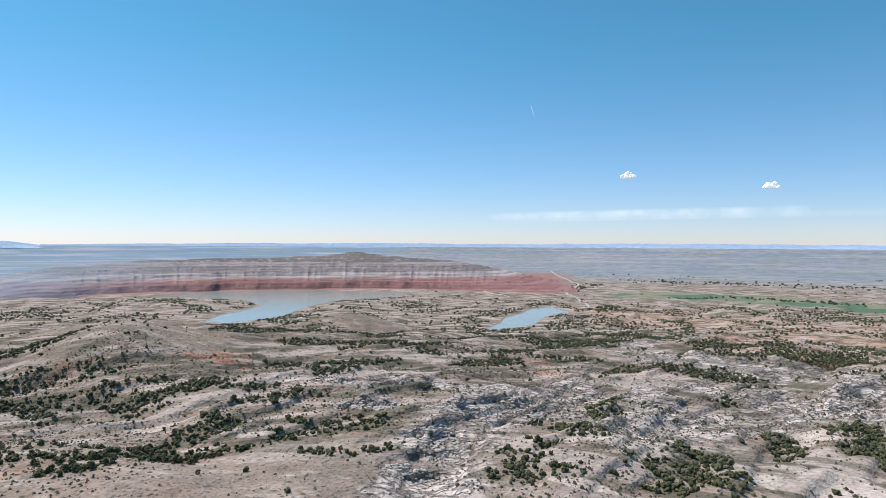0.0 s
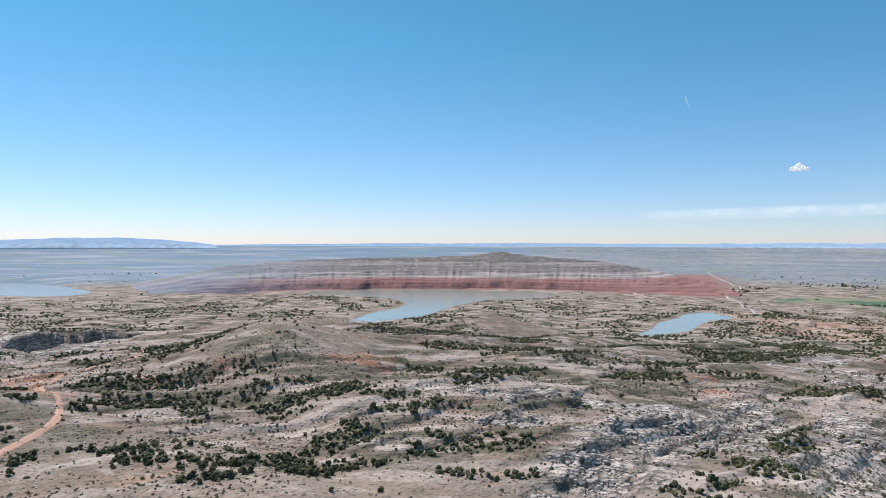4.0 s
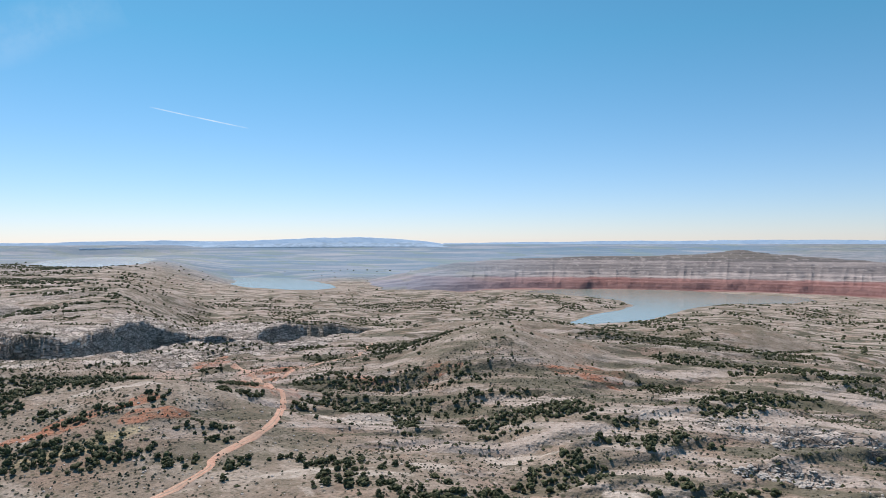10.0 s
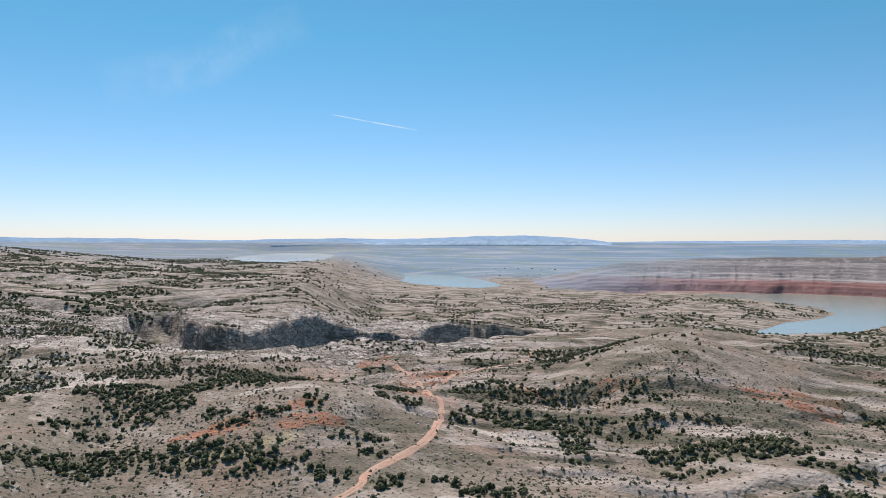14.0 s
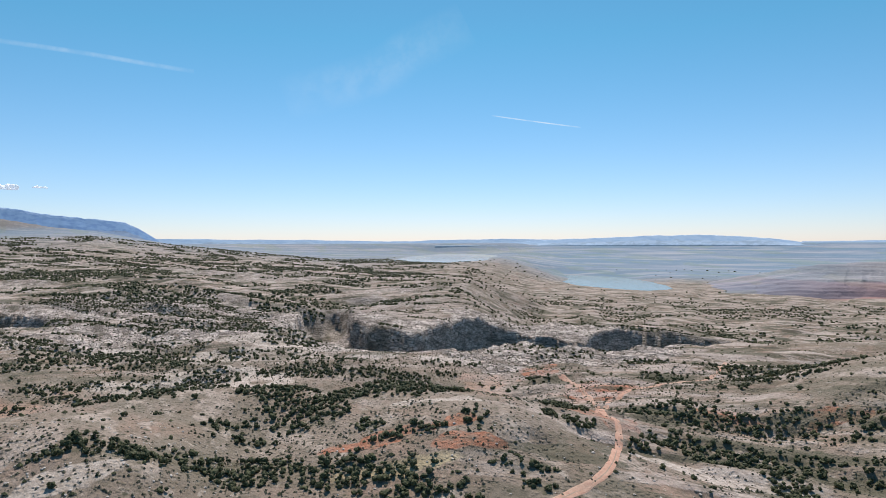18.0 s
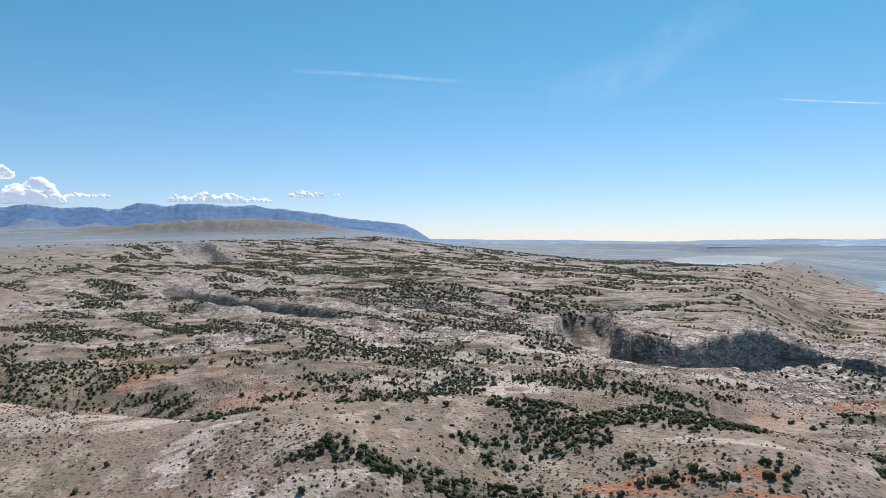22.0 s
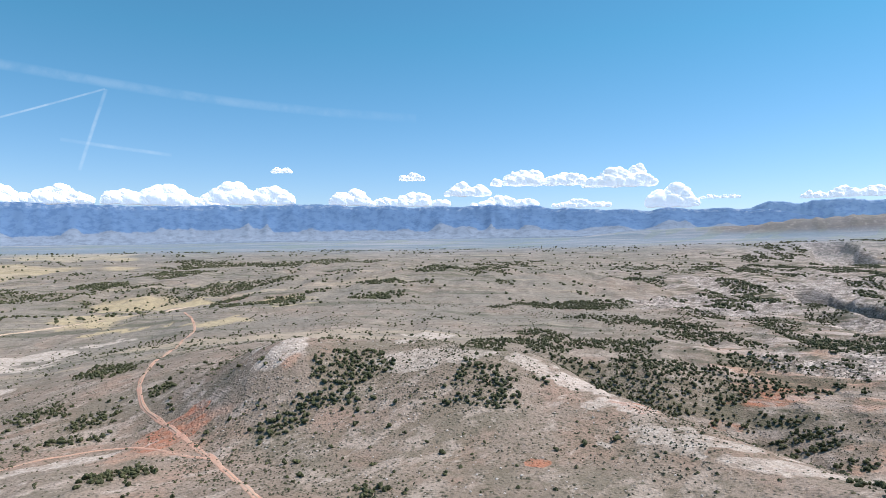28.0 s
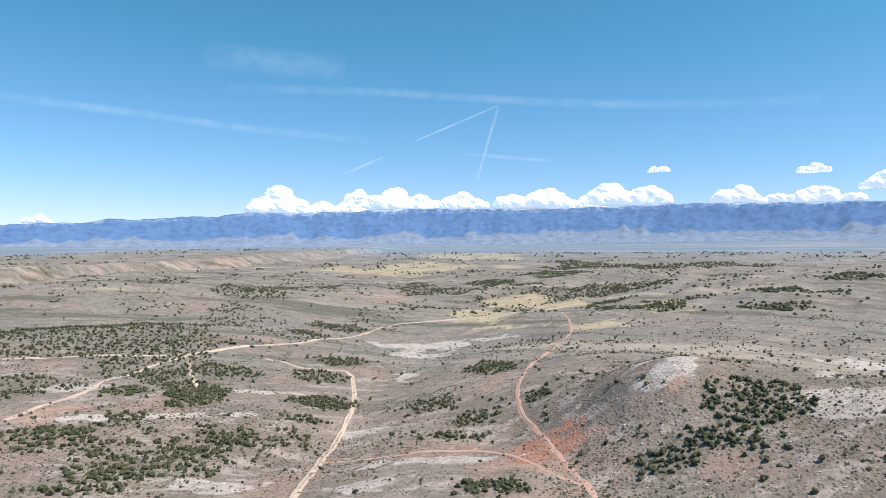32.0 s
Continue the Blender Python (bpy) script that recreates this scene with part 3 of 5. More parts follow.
def height(x, y, masks=False):
    z, lakeside, r, turn = plain(x, y)
    for hx, hy, spread, high in EAST_RISES + WEST_RISES + SOUTH_RISES + SLOPE_RISES + RIDGE_RISES + FORK_RISES:
        z = z + high * np.exp(-((x - hx) ** 2 + (y - hy) ** 2) / spread ** 2)
    for hx, hy, rx, ry, rot, high, sharp in KNOLLS:
        z = z + bump(x, y, hx, hy, rx, ry, rot, high, sharp)
    crest = 0 * z
    for line, half, high in RIDGES:
        crest = np.maximum(crest, high * np.exp(-(along(line, x, y)[0] / (1.45 * half)) ** 1.7))
    z = z + crest
    for line, half, depth in DRAWS:
        z = z - depth * np.exp(-(along(line, x, y)[0] / half) ** 2)
    if not DETAIL:
        return z
    u, v = (x + y) * 0.7071, (y - x) * 0.7071          # along and across the strike of the rock
    near = ramp(3200, 1000, r)
    rough = patches(ROUGH_ROCK, x, y, 0.6)
    west = ramp(330, 560, r) * ramp(3500, 2500, r) * ramp(48, 66, turn) * ramp(128, 104, turn + 8 * wave(x, y, 300, 12))
    rough = np.maximum(rough, 0.5 * west * ramp(-0.1, 0.5, fbm(u / 2.6, v, 90, 13, 3)))
    north = ramp(-92, -80, turn) * ramp(60, 40, turn) * ramp(130, 220, r) * ramp(1500, 900, r)
    z = z + near * (1.5 * fbm(x, y, 100, 11, 3) * ramp(250, 600, r) + 0.5 * fbm(x, y, 24, 14, 3))
    bands = fbm(u / 3.2, v, 38, 15, 4)
    smooth = patches(BARE, x, y, 0.3)
    lumpy = (1 - 0.8 * smooth) * np.clip(0.16 + 0.14 * ramp(420, 600, r) + 0.55 * west + 0.75 * north + 0.6 * ramp(700, 1500, r), 0, 1) * near
    z = z + lumpy * (2.9 * bands + 0.9 * (terrace(3.2 * bands + 0.06 * v, 2.4) - 0.06 * v))
    slopes = lakeside * ramp(700, 1200, r) * ramp(3400, 2300, r)
    z = z + slopes * 5 * (0.2 - 1.6 * np.abs(fbm(x, y, 150, 16, 4)))
    crag = fbm(u / 1.7, v, 26, 17, 5, 0.55)
    rugged = z + 1.9 * crag
    rough = ramp(0.05, 0.9, rough)
    z = z + rough * (0.22 * (rugged - z) + 0.85 * (terrace(rugged + 0.8 * wave(x, y, 30, 19), 2.6, 0.88) - z) + 0.4 * fbm(x, y, 7, 18, 2))
    z, m1 = carve(z, CANYON_WEST, x, y, 27, 7, 42)
    z, m2 = carve(z, CANYON_FAR, x, y, 20, 13, 34, ends=0.08, seed=54)
    z, m7 = carve(z, CANYON_UP, x, y, 46, 26, 42, ends=0.04, seed=58)
    gx, gy = np.array(GORGE, float).T - np.array([[CX], [CY]])
    rim_turn = np.mod(np.degrees(np.arctan2(-gx, gy)), 360)
    south = np.where(turn < 0, turn + 360, turn)
    beyond = r - np.interp(south, rim_turn[::-1], np.hypot(gx, gy)[::-1]) + 34 * fbm(x, y, 150, 57, 4)
    on_gorge = ramp(172, 177, south) * ramp(236, 226, south)
    z = z + on_gorge * (22 * ramp(0, 26, beyond) * ramp(1500, 700, beyond) - 14 * ramp(-150, -70, beyond) * ramp(34, 0, beyond))
    m3 = on_gorge * ramp(-26, 0, beyond) * ramp(74, 44, beyond)
    z, m4 = carve(z, GULCH_EAST, x, y, 4, 11, 3, seed=60)
    z, m5 = carve(z, GULCH_NORTH, x, y, 4, 9, 4, seed=63)
    z, m6 = carve(z, GULLY, x, y, 2, 10, 2.5, seed=66)
    cliff = np.max([m1, m2, m4, m5, m6, m7], axis=0)
    on = ramp(-90, -20, r - mesa_foot(turn)) * ramp(1000, 800, r - mesa_foot(turn)) * ramp(-14, -11, turn) * ramp(33, 27, turn)
    hill = bump(x, y, -3730, -790, 640, 170, 104, 80, 1.6) * (1 + 0.10 * fbm(x, y, 260, 77, 4) - 0.16 * np.abs(fbm(turn * 60, r * 0.3, 70, 79, 3)))     # far brown table hill
    z = z + hill + bump(x, y, -3500, -1750, 420, 120, 118, 34, 1.5)
    shore = np.full(np.shape(x), 1e9)
    for points, level in ((LAKE_SHORE, LAKE), (INLET_SHORE, LAKE), (MIDDLE_SHORE, LAKE), (DISTANT_SHORE, DISTANT_LAKE)):
        box = (np.abs(x - points[0][0]) < 2600) & (np.abs(y - points[0][1]) < 2600)
        d = from_shore(points, x[box], y[box]) + 14 * fbm(x[box], y[box], 120, 80, 3)
        wide = 170 if level == LAKE else 420
        bank = level + 1.0 + 0.045 * np.maximum(d, 0)
        wet = np.where(d < 0, level - 0.5 + 0.12 * np.maximum(d, -60), np.where(d < wide, bank + (np.maximum(z[box], level + 1.2 if level == LAKE else -900) - bank) * ramp(0, wide, d), z[box]))
        z[box] = wet
        shore[box] = np.minimum(shore[box], d)
    edge = ramp(4420, 4800, r)
    z = z * (1 - edge) + np.maximum(z, 80 - 0.0035 * r) * edge
    if masks:
        return z, dict(gorge=m3, hill=ramp(6, 30, hill), r=r, turn=turn, lakeside=lakeside, rough=rough, cliff=cliff, mesa=on, shore=shore, west=west, north=north, bands=bands, u=u, v=v)
    return z


DETAIL = True
# ---- end of terrain ----


# ---- materials ----
def material(name, rough=0.9):
    m = bpy.data.materials.new(name)
    m.use_nodes = True
    p = m.node_tree.nodes["Principled BSDF"]
    p.inputs["Roughness"].default_value = rough
    p.inputs["Specular IOR Level"].default_value = 0.25
    return m, m.node_tree.nodes, m.node_tree.links, p


class Net:
    """Short words for wiring nodes."""

    def __init__(self, nodes, links):
        self.nodes, self.links = nodes, links

    def put(self, socket, value):
        if hasattr(value, "is_linked"):
            self.links.new(value, socket)
        elif isinstance(value, tuple) and len(value) == 3 and socket.type == "RGBA":
            socket.default_value = (*value, 1)
        else:
            socket.default_value = value

    def position(self):
        return self.nodes.new("ShaderNodeNewGeometry").outputs["Position"]

    def stretch(self, vector, scale, turn=0.0):
        n = self.nodes.new("ShaderNodeMapping")
        self.put(n.inputs["Vector"], vector)
        n.inputs["Rotation"].default_value = (0, 0, radians(turn))
        n.inputs["Scale"].default_value = scale
        return n.outputs[0]

    def noise(self, vector, size, detail=4.0, rough=0.55):
        n = self.nodes.new("ShaderNodeTexNoise")
        self.put(n.inputs["Vector"], vector)
        n.inputs["Scale"].default_value, n.inputs["Detail"].default_value, n.inputs["Roughness"].default_value = 1.0 / size, detail, rough
        return n.outputs["Fac"]

    def cells(self, vector, size, randomness=1.0):
        n = self.nodes.new("ShaderNodeTexVoronoi")
        self.put(n.inputs["Vector"], vector)
        n.inputs["Scale"].default_value, n.inputs["Randomness"].default_value = 1.0 / size, randomness
        return n.outputs["Distance"]

    def ramp(self, value, a, b, lo=0.0, hi=1.0):
        n = self.nodes.new("ShaderNodeMapRange")
        n.interpolation_type = "SMOOTHSTEP"
        self.put(n.inputs["Value"], value)
        for k, w in zip(("From Min", "From Max", "To Min", "To Max"), (a, b, lo, hi)):
            n.inputs[k].default_value = w
        return n.outputs["Result"]

    def math(self, op, a, b=0.0):
        n = self.nodes.new("ShaderNodeMath")
        n.operation = op
        self.put(n.inputs[0], a)
        self.put(n.inputs[1], b)
        return n.outputs[0]

    def mix(self, factor, a, b):
        n = self.nodes.new("ShaderNodeMix")
        n.data_type = "RGBA"
        self.put(n.inputs[0], factor)
        self.put(n.inputs[6], a)
        self.put(n.inputs[7], b)
        return n.outputs[2]

    def attribute(self, name):
        n = self.nodes.new("ShaderNodeAttribute")
        n.attribute_name = name
        s = self.nodes.new("ShaderNodeSeparateColor")
        self.links.new(n.outputs["Color"], s.inputs[0])
        return s.outputs[0], s.outputs[1], s.outputs[2]

    def axis(self, vector):
        n = self.nodes.new("ShaderNodeSeparateXYZ")
        self.put(n.inputs[0], vector)
        return n.outputs

    def slope(self):
        n = self.nodes.new("ShaderNodeNewGeometry")
        return self.axis(n.outputs["Normal"])[2]

    def bump(self, shader, height, depth, strength=1.0):
        n = self.nodes.new("ShaderNodeBump")
        n.inputs["Strength"].default_value, n.inputs["Distance"].default_value = strength, depth
        self.put(n.inputs["Height"], height)
        self.links.new(n.outputs[0], shader.inputs["Normal"])


ground_mat, nn, ll, shader = material("ground", 0.95)
g = Net(nn, ll)
pos = g.position()
band = g.stretch(pos, (0.5, 1.0, 1.4), -45)
red, pink, pale = g.attribute("soil")
rocky, straw, bushy = g.attribute("cover")
mesa_on, hazy_land, fields = g.attribute("land")
zone_near, flats, ledgy = g.attribute("zone")
away = g.nodes.new("ShaderNodeVectorMath")
away.operation = "LENGTH"
ll.new(pos, away.inputs[0])
east, north_y, _ = g.axis(g.stretch(pos, (0.16, 0.16, 0.16)))
strata = g.nodes.new("ShaderNodeCombineXYZ")            # outcrops run round the basin
ll.new(g.math("ADD", away.outputs["Value"], g.math("MULTIPLY", g.axis(pos)[2], 2.0)), strata.inputs[0])
ll.new(east, strata.inputs[1])
ll.new(north_y, strata.inputs[2])
strata = strata.outputs[0]
big, mid, fine = g.noise(pos, 70, 5), g.noise(band, 13, 5, 0.55), g.noise(pos, 2.0, 6, 0.72)
grit = g.noise(pos, 5.5, 6, 0.75)
soil = g.mix(g.ramp(big, 0.35, 0.65), (0.236, 0.187, 0.146), (0.312, 0.250, 0.200))
soil = g.mix(g.ramp(g.noise(pos, 38, 4), 0.48, 0.66, 0, 0.65), soil, (0.33, 0.222, 0.165))
soil = g.mix(g.ramp(g.noise(pos, 55, 4), 0.50, 0.36, 0, 0.6), soil, (0.170, 0.155, 0.115))
soil = g.mix(g.ramp(mid, 0.52, 0.63, 0, 0.9), soil, (0.42, 0.352, 0.295))
soil = g.mix(g.ramp(g.noise(band, 5, 6, 0.7), 0.57, 0.66, 0, 0.6), soil, (0.50, 0.44, 0.375))
sage = g.ramp(g.cells(pos, 1.9), 0.12, 0.46, 1, 0)
soil = g.mix(g.math("MULTIPLY", sage, g.ramp(g.noise(pos, 40, 4), 0.36, 0.60, 0.12, 0.7)), soil, (0.112, 0.106, 0.072))
soil = g.mix(g.ramp(g.cells(pos, 5.2), 0.10, 0.20, 0.92, 0.0), soil, (0.062, 0.064, 0.038))
soil = g.mix(g.math("MULTIPLY", g.ramp(g.cells(pos, 9.5), 0.17, 0.27, 0.95, 0.0), ledgy), soil, (0.060, 0.064, 0.036))
soil = g.mix(g.ramp(grit, 0.36, 0.5, 0.55, 0.0), soil, (0.125, 0.105, 0.075))
soil = g.mix(g.ramp(fine, 0.30, 0.60, 0.5, 0.0), soil, (0.13, 0.11, 0.08))
soil = g.mix(g.math("MULTIPLY", pink, g.ramp(grit, 0.3, 0.65, 0.15, 0.75)), soil, (0.47, 0.29, 0.205))
edge = g.math("ADD", red, g.math("MULTIPLY", g.math("SUBTRACT", mid, 0.5), 0.7))
soil = g.mix(g.math("MULTIPLY", g.ramp(edge, 0.18, 0.60, 0, 0.94), g.ramp(g.noise(pos, 7, 5, 0.7), 0.38, 0.62, 0.2, 1.0)), soil, g.mix(g.ramp(fine, 0.3, 0.7), (0.37, 0.135, 0.075), (0.46, 0.20, 0.12)))
soil = g.mix(g.math("MULTIPLY", flats, g.ramp(g.noise(pos, 120, 5), 0.35, 0.6, 0.35, 0.85)), soil, g.mix(g.ramp(grit, 0.35, 0.6), (0.150, 0.143, 0.118), (0.240, 0.220, 0.184)))
soil = g.mix(g.math("MULTIPLY", flats, g.ramp(g.noise(strata, 90, 6, 0.7), 0.56, 0.66, 0, 0.6)), soil, (0.44, 0.37, 0.27))
soil = g.mix(g.math("MULTIPLY", flats, g.ramp(g.noise(strata, 46, 6, 0.72), 0.40, 0.48, 0.8, 0)), soil, (0.105, 0.105, 0.075))
soil = g.mix(g.math("MULTIPLY", straw, g.ramp(grit, 0.35, 0.6, 0.55, 0.95)), soil, (0.44, 0.365, 0.225))
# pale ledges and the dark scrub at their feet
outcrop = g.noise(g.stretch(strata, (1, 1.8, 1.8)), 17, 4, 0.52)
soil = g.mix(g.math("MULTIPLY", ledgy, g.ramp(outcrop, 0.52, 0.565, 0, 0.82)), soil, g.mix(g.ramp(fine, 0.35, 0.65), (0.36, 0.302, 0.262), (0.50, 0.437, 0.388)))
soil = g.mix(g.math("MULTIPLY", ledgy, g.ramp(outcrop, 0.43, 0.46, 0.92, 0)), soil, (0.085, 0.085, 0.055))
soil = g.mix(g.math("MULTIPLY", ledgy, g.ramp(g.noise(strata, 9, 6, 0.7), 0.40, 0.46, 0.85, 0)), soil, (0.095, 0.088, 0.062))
rock = g.mix(g.ramp(mid, 0.35, 0.62), (0.35, 0.300, 0.262), (0.62, 0.550, 0.492))
cracks = g.nodes.new("ShaderNodeTexVoronoi")
cracks.feature = "DISTANCE_TO_EDGE"
cracks.inputs["Scale"].default_value = 1 / 5.0
wobble = g.nodes.new("ShaderNodeVectorMath")
wobble.operation = "MULTIPLY_ADD"
warp = g.nodes.new("ShaderNodeTexNoise")
warp.inputs["Scale"].default_value, warp.inputs["Detail"].default_value = 0.25, 4
ll.new(pos, warp.inputs["Vector"])
ll.new(warp.outputs["Color"], wobble.inputs[0])
wobble.inputs[1].default_value = (5, 5, 5)
ll.new(g.stretch(pos, (0.45, 1.0, 1.5), -45), wobble.inputs[2])
ll.new(wobble.outputs[0], cracks.inputs["Vector"])
crack = g.ramp(cracks.outputs["Distance"], 0.02, 0.10, 1, 0)
rock = g.mix(g.math("MULTIPLY", crack, 0.6), rock, (0.12, 0.105, 0.09))
rock = g.mix(g.ramp(g.noise(g.stretch(strata, (1, 2.2, 2.2)), 7, 6, 0.68), 0.40, 0.47, 0.6, 0), rock, (0.10, 0.088, 0.075))
rock = g.mix(g.ramp(g.noise(g.stretch(pos, (0.22, 0.22, 2.2)), 3.4, 6, 0.7), 0.42, 0.50, 0.7, 0.0), rock, (0.14, 0.12, 0.10))
rock = g.mix(g.ramp(g.cells(pos, 6.0), 0.10, 0.26, 0.9, 0.0), rock, (0.055, 0.060, 0.035))
steep = g.math("MULTIPLY", g.math("MULTIPLY", g.ramp(g.slope(), 0.92, 0.72), zone_near), g.ramp(rocky, 0.05, 0.5, 0.0, 1.0))
bare = g.math("MAXIMUM", g.math("MULTIPLY", rocky, g.ramp(mid, 0.3, 0.5, 0.2, 1.0)), g.math("MULTIPLY", steep, 0.9))
soil = g.mix(g.math("MINIMUM", g.math("MULTIPLY", bare, 1.2), 1.0), soil, rock)
paleness = g.math("ADD", pale, g.math("MULTIPLY", g.math("SUBTRACT", mid, 0.5), 0.9))
soil = g.mix(g.math("MULTIPLY", g.ramp(paleness, 0.22, 0.80, 0, 0.85), g.ramp(g.noise(pos, 6, 5, 0.7), 0.3, 0.6, 0.3, 1.0)), soil, g.mix(g.ramp(fine, 0.35, 0.65), (0.43, 0.370, 0.312), (0.60, 0.532, 0.468)))
soil = g.mix(g.math("MULTIPLY", bushy, g.ramp(grit, 0.35, 0.6, 0.75, 0.3)), soil, (0.095, 0.092, 0.055))
z_up = g.axis(pos)[2]
layer = g.math("ADD", z_up, g.math("MULTIPLY", g.math("SUBTRACT", g.noise(pos, 60, 4), 0.5), 9))
mesa_col = g.mix(g.ramp(layer, -53, -46), (0.27, 0.150, 0.135), (0.36, 0.318, 0.300))
mesa_col = g.mix(g.ramp(layer, -34, -26), mesa_col, (0.190, 0.172, 0.168))
mesa_col = g.mix(g.ramp(layer, -10, -6), mesa_col, (0.255, 0.228, 0.218))
mesa_col = g.mix(g.ramp(layer, 4, 7), mesa_col, (0.125, 0.116, 0.110))
mesa_col = g.mix(g.ramp(layer, 12, 18), mesa_col, (0.165, 0.150, 0.132))
mesa_col = g.mix(g.ramp(g.noise(g.stretch(pos, (0.035, 0.035, 2.2)), 10, 5, 0.7), 0.46, 0.54, 0.6, 0), mesa_col, g.mix(g.ramp(layer, -53, -46), (0.20, 0.09, 0.08), (0.12, 0.11, 0.11)))
mesa_col = g.mix(g.ramp(g.noise(pos, 26, 6, 0.7), 0.54, 0.62, 0, 0.5), mesa_col, g.mix(g.ramp(layer, -53, -46), (0.36, 0.21, 0.18), (0.38, 0.34, 0.32)))
soil = g.mix(mesa_on, soil, mesa_col)
plots = g.nodes.new("ShaderNodeTexVoronoi")
plots.inputs["Scale"].default_value = 1 / 110.0
ll.new(g.stretch(pos, (0.6, 1.5, 0), 20), plots.inputs["Vector"])
plot = g.axis(plots.outputs["Color"])[0]
# far plain: blue air haze is painted into its base colour
far_haze_col = g.mix(g.ramp(g.noise(strata, 70, 6, 0.65), 0.42, 0.60), (0.160, 0.222, 0.285), (0.275, 0.312, 0.362))
far_haze_col = g.mix(g.ramp(g.noise(strata, 150, 5, 0.6), 0.44, 0.56), (0.145, 0.225, 0.295), far_haze_col)
far_haze_col = g.mix(g.ramp(g.noise(strata, 110, 6, 0.7), 0.55, 0.61, 0, 0.55), far_haze_col, (0.37, 0.38, 0.39))
far_haze_col = g.mix(g.ramp(plot, 0.72, 0.8, 0, 0.35), far_haze_col, (0.18, 0.25, 0.19))
soil = g.mix(hazy_land, soil, far_haze_col)
green = g.mix(g.ramp(plot, 0.3, 0.7), (0.085, 0.145, 0.090), (0.20, 0.21, 0.135))
soil = g.mix(fields, soil, green)
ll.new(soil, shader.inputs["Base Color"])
relief = g.math("ADD", g.math("MULTIPLY", fine, 0.30), g.math("ADD", g.math("MULTIPLY", mid, 1.0), g.math("MULTIPLY", sage, 0.22)))
relief = g.math("SUBTRACT", g.math("ADD", relief, g.math("MULTIPLY", grit, 0.5)), g.math("MULTIPLY", g.math("MULTIPLY", crack, bare), 0.8))
g.bump(shader, relief, 1.5, 1.0)


def sheet_mesh(name, X, Y, Z, mat, wrap=True):
    """A mesh from rows and columns of places."""
    n, m = X.shape
    me = bpy.data.meshes.new(name)
    co = np.stack([X, Y, Z], -1).reshape(-1, 3).astype(np.float32)
    i = np.arange(n if wrap else n - 1)[:, None] * m
    i2 = ((np.arange(n if wrap else n - 1) + 1) % n)[:, None] * m
    j = np.arange(m - 1)[None]
    quads = np.stack([i + j, i2 + j, i2 + j + 1, i + j + 1], -1).reshape(-1, 4).astype(np.int32)[:, ::-1]
    return polygons(name, co, quads, mat)


def polygons(name, co, faces, mat, smooth=True):
    """A mesh from an array of places and an array of faces with the same number of corners."""
    me = bpy.data.meshes.new(name)
    k = faces.shape[1]
    me.vertices.add(len(co))
    me.vertices.foreach_set("co", np.ascontiguousarray(co, dtype=np.float32).ravel())
    me.loops.add(faces.size)
    me.loops.foreach_set("vertex_index", np.ascontiguousarray(faces, dtype=np.int32).ravel())
    me.polygons.add(len(faces))
    me.polygons.foreach_set("loop_start", np.arange(0, faces.size, k, dtype=np.int32))
    me.polygons.foreach_set("use_smooth", np.full(len(faces), smooth))
    me.materials.append(mat)
    me.update(calc_edges=True)
    return me


def paint(me, name, a, b, c):
    layer = me.attributes.new(name, "FLOAT_COLOR", "POINT")
    layer.data.foreach_set("color", np.stack([a, b, c, np.ones_like(a)], -1).astype(np.float32).ravel())


# ---- the ground, one sheet from under the eye to the horizon ----
AZ = np.radians(np.concatenate([np.arange(-78, -48, 0.3), np.arange(-48, 222, 0.2), np.arange(222, 282, 2.0)]))
steps = [0.05, 5.0, 10.0, 15.0, 20.0, 25.0, 30.0, 35.0, 40.0]
while steps[-1] < 4860:
    steps.append(steps[-1] + 0.75 * (0.8 + 1.2 * (steps[-1] / 250) ** 1.5) * (1 if steps[-1] < 2000 else 0.8))
RR = np.array(steps)
GX = CX - np.sin(AZ)[:, None] * RR[None]
GY = CY + np.cos(AZ)[:, None] * RR[None]
GZ, mk = height(GX, GY, masks=True)


def lay(x, y):
    """The height of the sheet at places, as its faces have it."""
    x, y = np.asarray(x, float), np.asarray(y, float)
    r = np.clip(np.hypot(x - CX, y - CY), RR[0], RR[-2])
    a = np.mod(np.arctan2(-(x - CX), y - CY) - AZ[0], 2 * math.pi) + AZ[0]
    i = np.clip(np.searchsorted(AZ, a, side="right") - 1, 0, len(AZ) - 2)
    j = np.clip(np.searchsorted(RR, r, side="right") - 1, 0, len(RR) - 2)
    s, t = np.clip((a - AZ[i]) / (AZ[i + 1] - AZ[i]), 0, 1), (r - RR[j]) / (RR[j + 1] - RR[j])
    return (1 - s) * ((1 - t) * GZ[i, j] + t * GZ[i, j + 1]) + s * ((1 - t) * GZ[i + 1, j] + t * GZ[i + 1, j + 1])


